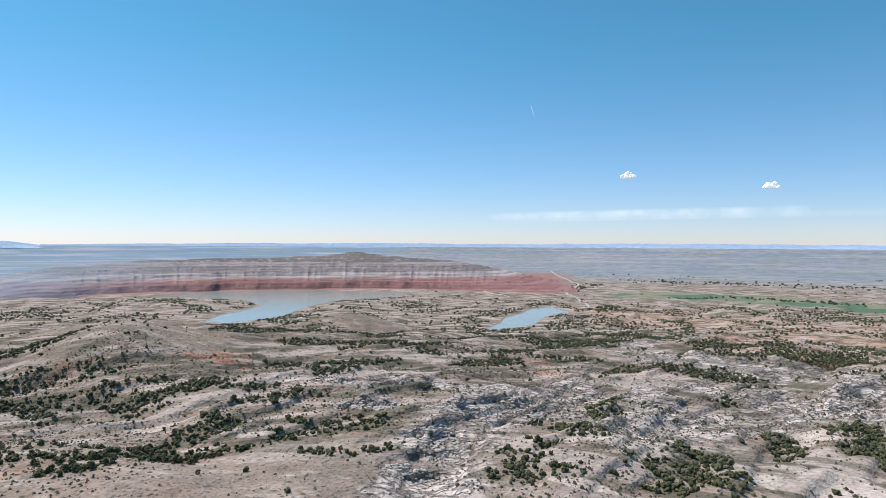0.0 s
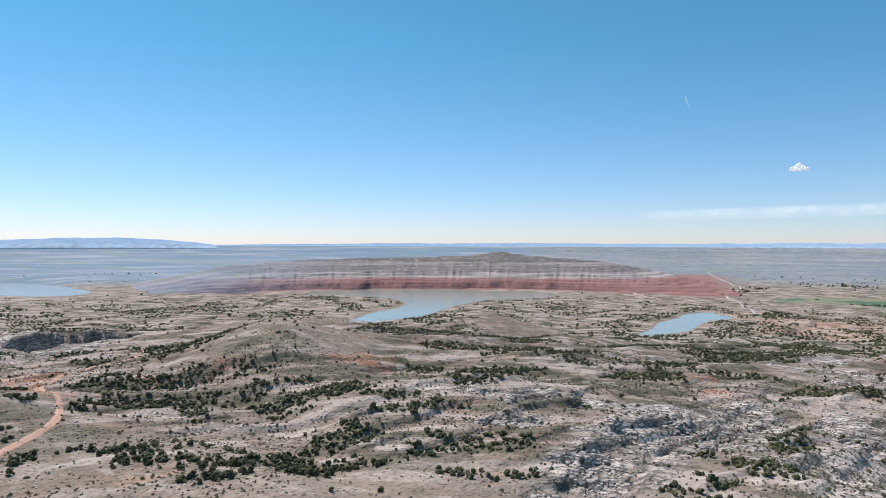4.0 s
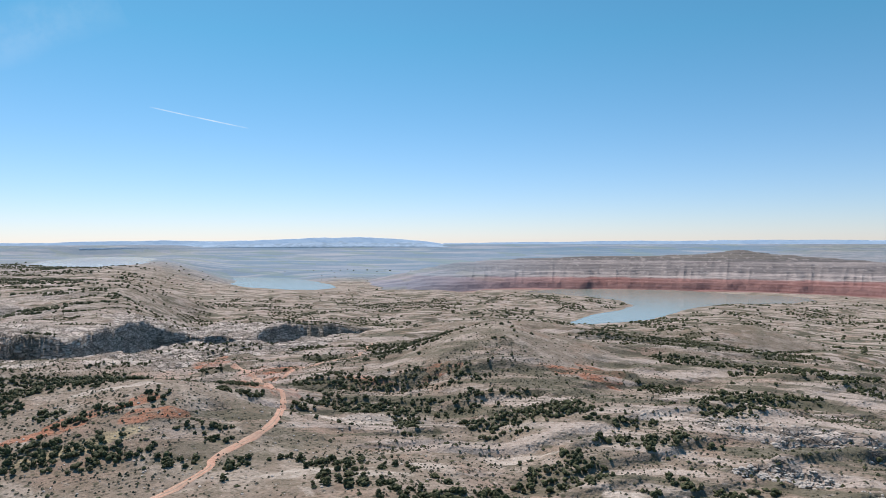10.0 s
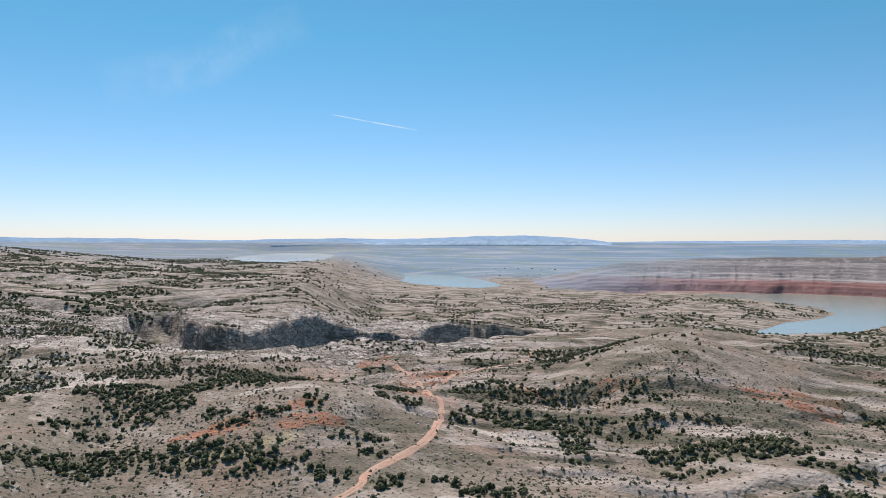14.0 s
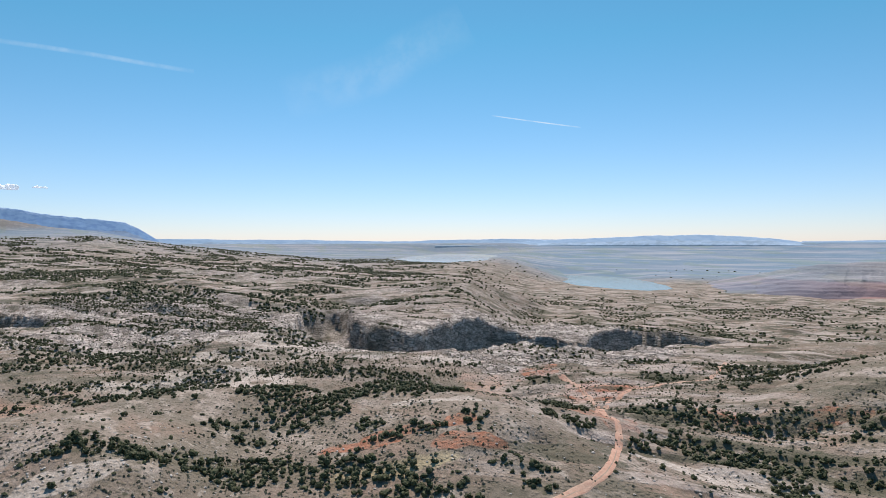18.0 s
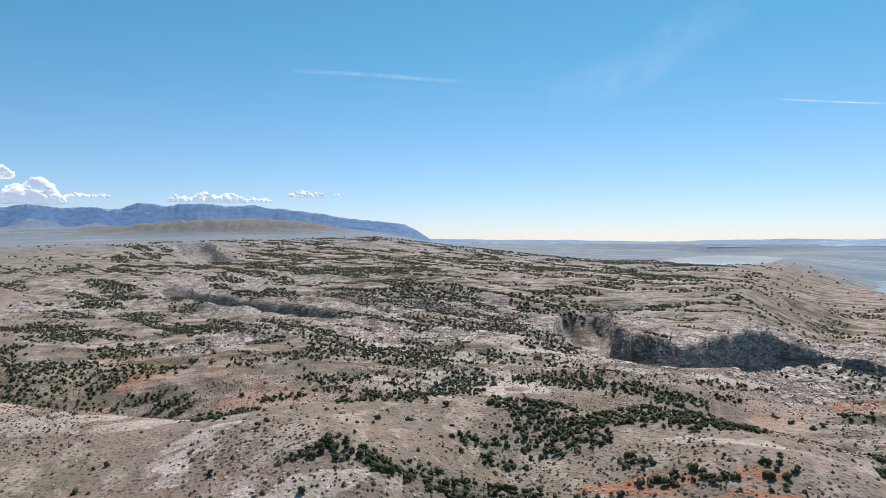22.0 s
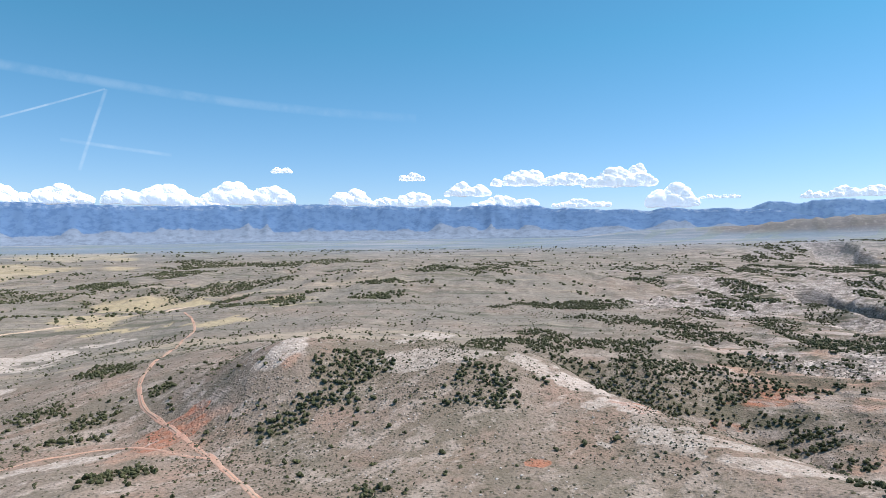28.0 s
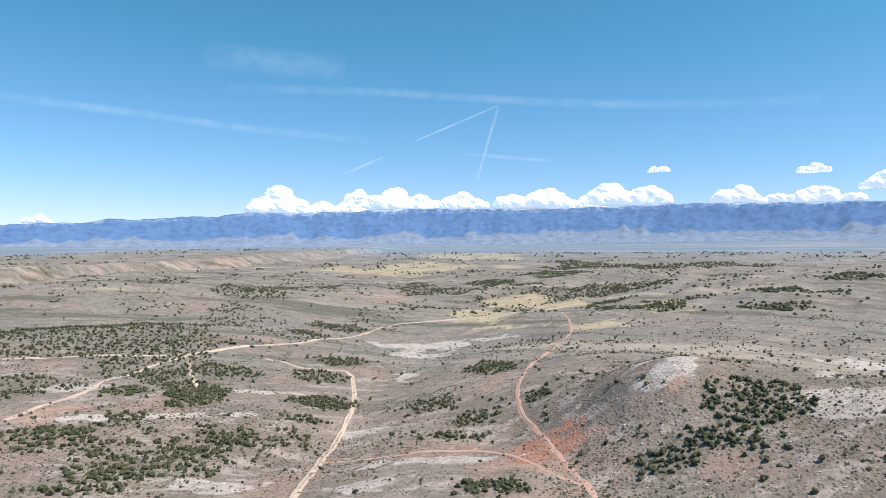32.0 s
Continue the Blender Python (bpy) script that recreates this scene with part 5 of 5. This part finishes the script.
def low_shrubs(count, r0, r1, low, high, mat, label):
    """Low brush, one small ragged tuft each, thicker in drifts."""
    r = np.sqrt(rng.uniform(r0 ** 2, r1 ** 2, count * 3))
    a = np.radians(rng.uniform(-74, 220, count * 3))
    x, y = CX - np.sin(a) * r, CY + np.cos(a) * r
    keep = rng.uniform(0, 1, count * 3) < 0.10 + 0.6 * ramp(-0.3, 0.5, fbm(x, y, 46, 120, 3))
    x, y = x[keep][:count], y[keep][:count]
    n = len(x)
    s = rng.uniform(low, high, n)
    turn = rng.uniform(0, 6.28, n)
    v = TUFT[None] * (1 + rng.uniform(-0.35, 0.35, (n, 6)))[..., None]
    c, d = np.cos(turn)[:, None], np.sin(turn)[:, None]
    v = np.stack([v[..., 0] * c - v[..., 1] * d, v[..., 0] * d + v[..., 1] * c, v[..., 2] * 0.8], -1) * s[:, None, None]
    v = v + np.stack([x, y, lay(x, y) + s * 0.25], -1)[:, None, :]
    f = TUFT_FACES[None] + (np.arange(n) * 6)[:, None, None]
    return tagged(new("sagebrush", polygons("sagebrush", v.reshape(-1, 3), f.reshape(-1, 3), mat, smooth=False)), label, "shrubs", kind="stuff")


low_shrubs(60000, 90, 520, 0.22, 0.60, sage_mat, "low grey-green sagebrush dotted over dry soil")
low_shrubs(16000, 140, 900, 0.45, 1.05, leaf_mat, "small dark juniper seedlings scattered over the slopes")

# ---- tall trees of the irrigated valley ----
for line, count, spread in (([(742, 2080), (849, 2119), (1027, 2028), (1118, 1950), (1209, 1820)], 130, 22), ([(447, 2400), (560, 2560), (640, 2620)], 60, 40),
                            ([(381, 1590), (470, 1720)], 40, 24), ([(820, 2780), (1300, 2590), (1750, 2280)], 170, 60)):
    p = smooth_line(line, 6)
    k = rng.integers(0, len(p), count)
    wood("valley_trees", p[k, 0] + rng.normal(0, spread * 0.5, count), p[k, 1] + rng.normal(0, spread, count), 2.4, 5.4, 1, "dark cottonwoods along the irrigated fields")


# ---- loose rocks ----
rock_mat, nn, ll, shader = material("loose_rock", 0.9)
b = Net(nn, ll)
ll.new(b.mix(b.noise(b.position(), 0.7, 5), (0.30, 0.27, 0.24), (0.58, 0.54, 0.49)), shader.inputs["Base Color"])
b.bump(shader, b.noise(b.position(), 0.3, 5), 0.2)


def rocks(count, places, low, high, label):
    """Loose blocks strewn over the ovals."""
    pick = rng.integers(0, len(places), count)
    p = np.array(places, float)[pick]
    a, d = rng.uniform(0, 6.28, count), np.sqrt(rng.uniform(0, 1.3, count))
    t = np.radians(p[:, 4])
    u, v = np.cos(a) * d * p[:, 2], np.sin(a) * d * p[:, 3]
    x, y = p[:, 0] + u * np.cos(t) - v * np.sin(t), p[:, 1] + u * np.sin(t) + v * np.cos(t)
    size = rng.uniform(low, high, count) * rng.uniform(0.4, 1, count)
    co, fa = clumps(np.column_stack([x, y, lay(x, y) + size * 0.15]), np.column_stack([size, size * rng.uniform(0.6, 1, count), size * rng.uniform(0.35, 0.6, count)]), 0.25)
    return tagged(new("rocks", polygons("rocks", co, fa, rock_mat, smooth=False)), label, "rocks", kind="stuff")


rocks(3200, ROUGH_ROCK[:13], 0.35, 1.3, "pale grey blocks strewn below the ledges")
rocks(1500, [(-330, -60, 60, 90, 110), (-310, -170, 60, 50, 140), (-265, 90, 40, 40, 90), (-200, 230, 80, 60, 40)], 0.25, 0.8, "small pale stones on the bare slope")


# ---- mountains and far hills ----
# distant ranges: air haze painted as bluish base colours plus a faint glow
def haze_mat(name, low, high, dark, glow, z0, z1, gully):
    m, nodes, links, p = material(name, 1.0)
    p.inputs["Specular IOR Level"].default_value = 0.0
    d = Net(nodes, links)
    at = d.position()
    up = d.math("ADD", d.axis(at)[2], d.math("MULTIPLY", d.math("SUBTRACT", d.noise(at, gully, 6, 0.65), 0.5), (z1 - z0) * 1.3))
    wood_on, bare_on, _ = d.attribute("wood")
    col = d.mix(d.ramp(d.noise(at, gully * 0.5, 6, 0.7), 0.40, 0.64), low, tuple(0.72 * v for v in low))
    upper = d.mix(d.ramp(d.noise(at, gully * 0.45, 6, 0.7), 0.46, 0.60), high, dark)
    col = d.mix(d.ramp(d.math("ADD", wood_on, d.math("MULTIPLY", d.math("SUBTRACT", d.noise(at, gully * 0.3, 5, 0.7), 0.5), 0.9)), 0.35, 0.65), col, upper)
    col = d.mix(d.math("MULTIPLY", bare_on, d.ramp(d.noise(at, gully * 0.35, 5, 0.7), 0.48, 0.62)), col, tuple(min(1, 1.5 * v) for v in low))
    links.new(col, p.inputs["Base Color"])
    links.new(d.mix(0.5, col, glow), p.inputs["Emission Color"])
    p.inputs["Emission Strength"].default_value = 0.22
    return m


def range_mesh(name, turns, rises, foot, r0, r1, mat, label, rough=0.10, fine=0.12, power=1.5):
    """A mountain range round the horizon: crest rises (height over the eye by distance) at compass turns."""
    a = np.arange(turns[0], turns[-1], fine)
    s = np.concatenate([np.linspace(0, 1, 34), [1.04, 1.10]])
    A, S = np.meshgrid(a, s, indexing="ij")
    crest = np.interp(a, turns, rises)
    ft = np.interp(a, turns, foot) if not isinstance(foot, float) else np.full(len(a), foot)
    crest = ft + (crest - ft) * (1 + 0.06 * fbm(a, a * 0, 1.9, 101, 4))
    r = r0 + (r1 - r0) * S
    cut = (fbm(A * 82, S * 490, 240, 102, 5) - 0.9 * np.abs(wave(A * 82 + 90 * S, S * 160, 150, 106))) * np.minimum(S, 1) ** 1.2
    up = np.clip(np.minimum(S, 1) ** power, 0, 1)
    fan = np.clip(1 - 1.5 * np.abs(fbm(A, S * 0.4, 2.4, 107, 2)), 0, 1) * (0.55 + 0.45 * wave(A, S * 0, 3.3, 108))      # spurs at the foot
    wooded = ramp(-0.10, 0.10, S - 0.40 - 0.20 * fan)
    bald = ramp(0.90, 0.97, S) * 0.7 + 0.3 * ramp(0.5, 0.2, S)
    up = up + 0.10 * fan * np.sin(np.pi * np.minimum(S, 1)) ** 2
    e = ft[:, None] + (crest - ft)[:, None] * (up + rough * cut * np.sin(np.pi * np.minimum(S, 1)) ) - 0.02 * np.maximum(S - 1, 0) / 0.1
    X, Y, Z = CX - r * np.sin(np.radians(A)), CY + r * np.cos(np.radians(A)), 80 + e * r
    Z[:, 0] -= 30
    ob = new(name, sheet_mesh(name, X, Y, Z, mat, wrap=False))
    paint(ob.data, "wood", wooded.ravel(), bald.ravel(), bald.ravel())
    return tagged(ob, label, "mountains", kind="structure")


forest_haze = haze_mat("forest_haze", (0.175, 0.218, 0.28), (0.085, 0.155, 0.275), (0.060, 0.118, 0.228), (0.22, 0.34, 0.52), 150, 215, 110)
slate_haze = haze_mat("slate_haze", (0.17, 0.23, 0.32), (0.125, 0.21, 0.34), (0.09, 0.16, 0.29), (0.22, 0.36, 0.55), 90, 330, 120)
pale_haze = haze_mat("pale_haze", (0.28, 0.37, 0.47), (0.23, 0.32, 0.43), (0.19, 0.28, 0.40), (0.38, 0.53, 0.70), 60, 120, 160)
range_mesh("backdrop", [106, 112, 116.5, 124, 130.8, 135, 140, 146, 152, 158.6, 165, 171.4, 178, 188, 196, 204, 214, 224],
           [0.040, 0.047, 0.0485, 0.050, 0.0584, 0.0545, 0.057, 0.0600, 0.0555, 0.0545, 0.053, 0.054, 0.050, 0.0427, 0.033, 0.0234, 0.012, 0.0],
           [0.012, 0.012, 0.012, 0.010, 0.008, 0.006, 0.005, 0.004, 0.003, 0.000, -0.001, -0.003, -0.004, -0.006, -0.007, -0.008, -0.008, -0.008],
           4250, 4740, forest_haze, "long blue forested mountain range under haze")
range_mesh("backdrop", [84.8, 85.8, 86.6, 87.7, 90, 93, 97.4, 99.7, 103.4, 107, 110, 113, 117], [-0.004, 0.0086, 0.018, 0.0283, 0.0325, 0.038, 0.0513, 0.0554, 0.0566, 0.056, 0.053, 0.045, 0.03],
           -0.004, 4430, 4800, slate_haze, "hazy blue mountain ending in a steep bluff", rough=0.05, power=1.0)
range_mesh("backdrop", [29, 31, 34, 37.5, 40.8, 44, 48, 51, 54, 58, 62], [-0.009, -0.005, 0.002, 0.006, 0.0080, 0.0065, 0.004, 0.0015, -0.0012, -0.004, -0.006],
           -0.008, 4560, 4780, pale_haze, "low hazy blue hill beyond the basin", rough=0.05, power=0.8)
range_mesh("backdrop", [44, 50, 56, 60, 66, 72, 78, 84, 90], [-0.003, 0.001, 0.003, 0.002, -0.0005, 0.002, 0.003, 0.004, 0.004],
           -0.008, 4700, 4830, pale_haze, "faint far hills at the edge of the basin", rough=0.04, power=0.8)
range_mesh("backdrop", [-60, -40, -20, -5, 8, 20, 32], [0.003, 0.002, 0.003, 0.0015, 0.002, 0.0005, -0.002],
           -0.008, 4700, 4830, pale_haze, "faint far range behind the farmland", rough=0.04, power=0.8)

# ---- clouds ----
cloud_mat, nn, ll, shader = material("cloud", 1.0)
b = Net(nn, ll)
shader.inputs["Specular IOR Level"].default_value = 0.0
ll.new(b.mix(b.noise(b.position(), 60, 5), (0.86, 0.88, 0.92), (0.95, 0.95, 0.95)), shader.inputs["Base Color"])
# added glow in place of daylight scattered inside the cloud
shader.inputs["Emission Color"].default_value = (0.80, 0.88, 1.0, 1)
shader.inputs["Emission Strength"].default_value = 0.36
b.bump(shader, b.noise(b.position(), 40, 6, 0.7), 30, 0.55)


def ball(level):
    bm = bmesh.new()
    bmesh.ops.create_icosphere(bm, subdivisions=level, radius=1)
    v = np.array([x.co[:] for x in bm.verts])
    f = np.array([[x.index for x in q.verts] for q in bm.faces])
    bm.free()
    return v, f


BALL = ball(3)


def cloud(turn, base, half, top):
    """A heaped cloud: many lumpy puffs on a flat base."""
    r = 4840.0
    wide, tall = 1.12 * r * math.tan(radians(half)), 0.88 * r * (top - base)
    x, y = CX - r * math.sin(radians(turn)), CY + r * math.cos(radians(turn))
    n = int(np.clip(10 + wide / 13, 10, 38))
    t = np.linspace(-1, 1, n) + rng.uniform(-0.12, 0.12, n)
    heap = (0.35 + 0.65 * np.abs(np.sin(t * 2.6 + turn))) * np.sqrt(np.clip(1.08 - t * t, 0.02, 1))
    cos, fas, k = [], [], 0
    for s, h in zip(t, heap):
        for row in range(2):
            size = tall * (0.28 + 0.22 * h) * rng.uniform(0.75, 1.2) * (1 - 0.25 * row)
            size = min(size, wide * 0.5)
            c = np.array([s * (wide - size), rng.uniform(-30, 30), (0.3 + row * 0.42 * h) * tall * (0.55 + 0.6 * h)])
            v = BALL[0] * size
            bumps = fbm((v[:, 0] + c[0]) + 3 * v[:, 2] + turn * 40, v[:, 1] * 2 + v[:, 2], size * 0.9, 111, 3)
            v = v * (1 + 0.16 * bumps)[:, None] + c
            v[:, 2] = np.maximum(v[:, 2], 0.02 * tall + 0.03 * tall * np.sin(v[:, 0] * 0.05))
            v[:, 2] *= 0.84
            cos.append(v)
            fas.append(BALL[1] + k)
            k += len(v)
    ob = new("cloud", polygons("cloud", np.vstack(cos), np.vstack(fas), cloud_mat))
    ob.location, ob.rotation_euler = (x, y, 80 + base * r), (0, 0, radians(turn))
    ob.visible_shadow = False
    return tagged(ob, "white heaped fair-weather cloud low over the horizon", "cloud", "clouds over the horizon")


CLOUDS_SOUTH = [(171.4, 0.0502, 2.06, 0.0805), (167.7, 0.0614, 1.69, 0.0837), (161.1, 0.0546, 3.47, 0.0899), (153.6, 0.0574, 3.59, 0.0956), (144.9, 0.0579, 1.73, 0.0878),
                (139.5, 0.0565, 3.15, 0.0812), (134.5, 0.0723, 1.89, 0.0967), (183.8, 0.0445, 2.5, 0.0906), (179.0, 0.0460, 2.34, 0.0696), (177.0, 0.0663, 1.07, 0.0875),
                (174.0, 0.0530, 2.39, 0.0916), (168.0, 0.0530, 2.65, 0.0812), (201.9, 0.0262, 0.94, 0.0415), (150.8, 0.1067, 0.81, 0.1173), (157.5, 0.0530, 2.2, 0.0700)]
CLOUDS_WEST = [(128.1, 0.0875, 3.94, 0.1161), (121.3, 0.0834, 2.62, 0.1161), (117.0, 0.051, 2.0, 0.09), (113.3, 0.0625, 1.48, 0.0697), (124.5, 0.0533, 2.41, 0.0681),
               (139.4, 0.097, 1.11, 0.112), (119.8, 0.1017, 0.71, 0.1181), (103.7, 0.0591, 2.08, 0.0768), (106.7, 0.0588, 0.84, 0.071), (100.4, 0.0598, 1.0, 0.0686),
               (96.4, 0.0689, 1.52, 0.0804), (93.5, 0.0723, 0.49, 0.0757), (-17.2, 0.1021, 0.61, 0.113), (-28.3, 0.0811, 0.56, 0.0918), (131, 0.055, 2.6, 0.076)]
for row in CLOUDS_SOUTH + CLOUDS_WEST:
    cloud(*row)

# ---- vapour trails and thin high cloud ----
trail_mat = bpy.data.materials.new("vapour")
trail_mat.use_nodes = True
nn, ll = trail_mat.node_tree.nodes, trail_mat.node_tree.links
b = Net(nn, ll)
nn.remove(nn["Principled BSDF"])
# vapour glows white by itself, standing in for sunlight on it
glow, clear, both = nn.new("ShaderNodeEmission"), nn.new("ShaderNodeBsdfTransparent"), nn.new("ShaderNodeMixShader")
glow.inputs["Color"].default_value = (0.86, 0.93, 1.0, 1)
thick, edge_fade, _ = b.attribute("veil")
ll.new(b.math("MULTIPLY", thick, b.ramp(b.noise(b.position(), 130, 5, 0.6), 0.30, 0.70, 0.25, 1.0)), both.inputs[0])
ll.new(clear.outputs[0], both.inputs[1])
ll.new(glow.outputs[0], both.inputs[2])
ll.new(both.outputs[0], nn["Material Output"].inputs["Surface"])


def veil(places, width, strength, name, label):
    """A thin band of vapour through places in the sky (turn, rise), thickest along its middle."""
    p = smooth_line(places, 0.25) if len(places) > 2 else np.linspace(places[0], places[-1], 24)
    way = np.gradient(p, axis=0) * (1, 57.3)
    way /= np.hypot(way[:, 0], way[:, 1])[:, None] + 1e-9
    rows, ends = [], np.sin(np.pi * np.linspace(0.02, 0.98, len(p))) ** 0.5
    across = np.linspace(-1, 1, 7)
    for s in across:
        q = p + np.column_stack([-way[:, 1] * s * width, way[:, 0] * s * width / 57.3])
        d = 4700 / np.sqrt(1 + q[:, 1] ** 2)
        a = np.radians(q[:, 0])
        rows.append(np.column_stack([CX - np.sin(a) * d, CY + np.cos(a) * d, 80 + q[:, 1] * d]))
    co = np.stack(rows, 1)
    n, m = co.shape[:2]
    i = (np.arange(n - 1)[:, None] * m + np.arange(m - 1)[None]).ravel()
    ob = new(name, polygons(name, co.reshape(-1, 3), np.stack([i, i + m, i + m + 1, i + 1], -1), trail_mat))
    t = (ends[:, None] * (1 - across ** 2)[None] * strength).ravel()
    paint(ob.data, "veil", t, t, t)
    ob.visible_shadow = False
    return tagged(ob, label, "contrail" if name == "vapour_trail" else "cloud", kind="")


for places, width, strength in (
    ([(171.89, 0.1604), (164.48, 0.215)], 0.10, 0.40), ([(164.4, 0.215), (165.5, 0.150), (166.3, 0.1004)], 0.16, 0.26),
    ([(178.15, 0.1082), (174.66, 0.1353)], 0.15, 0.22), ([(56.78, 0.1951), (48.99, 0.1726)], 0.07, 0.65), ([(97.4, 0.2609), (90.5, 0.259), (82.4, 0.249)], 0.22, 0.22),
    ([(-8.78, 0.2195), (-9.13, 0.200)], 0.06, 0.6), ([(167.59, 0.141), (159.61, 0.1277)], 0.18, 0.18),
):
    veil(places, width, strength, "vapour_trail", "thin white vapour trail across the blue sky")
for places, width, strength in (
    ([(210, 0.195), (196.74, 0.1864), (187.24, 0.1742), (176, 0.160)], 0.4, 0.12), ([(188, 0.2322), (173.65, 0.2348), (153.88, 0.2093), (139, 0.194)], 0.45, 0.11),
    ([(190, 0.279), (178, 0.271)], 1.3, 0.10), ([(75, 0.215), (67.06, 0.2612), (64.03, 0.2961), (59, 0.34)], 2.2, 0.10),
    ([(-5, 0.0445), (-11.8, 0.0478), (-20, 0.050), (-31, 0.0514)], 0.35, 0.55), ([(-5.5, 0.040), (-20, 0.043), (-36, 0.046)], 0.3, 0.3),
):
    veil(places, width, strength, "thin_cloud", "thin veil of white cloud high in the sky")


# ---- the shed and the parked car at the road fork ----
def box(w, l, h, bevel=0.0):
    bm = bmesh.new()
    bmesh.ops.create_cube(bm, size=1)
    bmesh.ops.scale(bm, vec=(w, l, h), verts=bm.verts)
    if bevel:
        bmesh.ops.bevel(bm, geom=bm.edges[:], offset=bevel, segments=2, affect="EDGES")
    return bm


def piece(name, bm, mat, parent, place, label=""):
    me = bpy.data.meshes.new(name)
    bm.to_mesh(me)
    bm.free()
    me.materials.append(mat)
    ob = part(name, me, parent, label)
    ob.location = place
    return ob


def plain_mat(name, colour, rough=0.6, metal=0.0):
    m, nodes, links, p = material(name, rough)
    d = Net(nodes, links)
    p.inputs["Metallic"].default_value = metal
    links.new(d.mix(d.ramp(d.noise(d.position(), 0.8, 5), 0.3, 0.7, 0, 0.5), colour, tuple(v * 0.6 for v in colour)), p.inputs["Base Color"])
    return m


board_mat, tin_mat = plain_mat("weathered_boards", (0.22, 0.17, 0.13), 0.9), plain_mat("tin_roof", (0.50, 0.48, 0.46), 0.45, 0.4)
paint_mat, rubber_mat, glass_mat = plain_mat("dark_paint", (0.035, 0.036, 0.04), 0.35), plain_mat("rubber", (0.03, 0.03, 0.03), 0.9), plain_mat("tinted_glass", (0.05, 0.06, 0.07), 0.1)
sx, sy = -62.0, -518.0
shed = thing("shed", sx, sy, float(lay(sx, sy)) - 0.05, "small open-sided shed with tin roof", "shed", turn=radians(10))
piece("back_wall", box(6.0, 0.12, 2.1), board_mat, shed, (0, -1.5, 1.05))
for side in (-1, 1):
    piece("side_wall", box(0.12, 2.9, 2.1), board_mat, shed, (side * 2.94, 0, 1.05))
    piece("post", box(0.14, 0.14, 2.3), board_mat, shed, (side * 1.0, 1.45, 1.15))
roof = piece("roof", box(6.6, 3.7, 0.10, 0.02), tin_mat, shed, (0, 0, 2.34), "pale tin roof")
roof.rotation_euler = (radians(5), 0, 0)
kx, ky = -78.0, -520.0
car = thing("car", kx, ky, float(lay(kx, ky)), "dark parked off-road car on pale dirt", "car", turn=radians(70))
piece("body", box(1.85, 4.5, 0.75, 0.12), paint_mat, car, (0, 0, 0.78))
cabin = piece("cabin", box(1.65, 2.5, 0.72, 0.14), paint_mat, car, (0, -0.35, 1.46))
for side in (-1, 1):
    piece("side_window", box(0.03, 2.0, 0.42, 0.01), glass_mat, cabin, (side * 0.83, 0, 0.05))
for end in (-1, 1):
    piece("windscreen", box(1.4, 0.03, 0.42, 0.01), glass_mat, cabin, (0, end * 1.26, 0.05))
    for side in (-1, 1):
        bm = bmesh.new()
        bmesh.ops.create_cone(bm, cap_ends=True, segments=18, radius1=0.38, radius2=0.38, depth=0.26, matrix=Matrix.Rotation(radians(90), 4, "Y"))
        wheel = piece("wheel", bm, rubber_mat, car, (side * 0.85, end * 1.4, 0.38))
        bm = bmesh.new()
        bmesh.ops.create_cone(bm, cap_ends=True, segments=12, radius1=0.20, radius2=0.18, depth=0.28, matrix=Matrix.Rotation(radians(90), 4, "Y"))
        piece("rim", bm, tin_mat, wheel, (0, 0, 0))
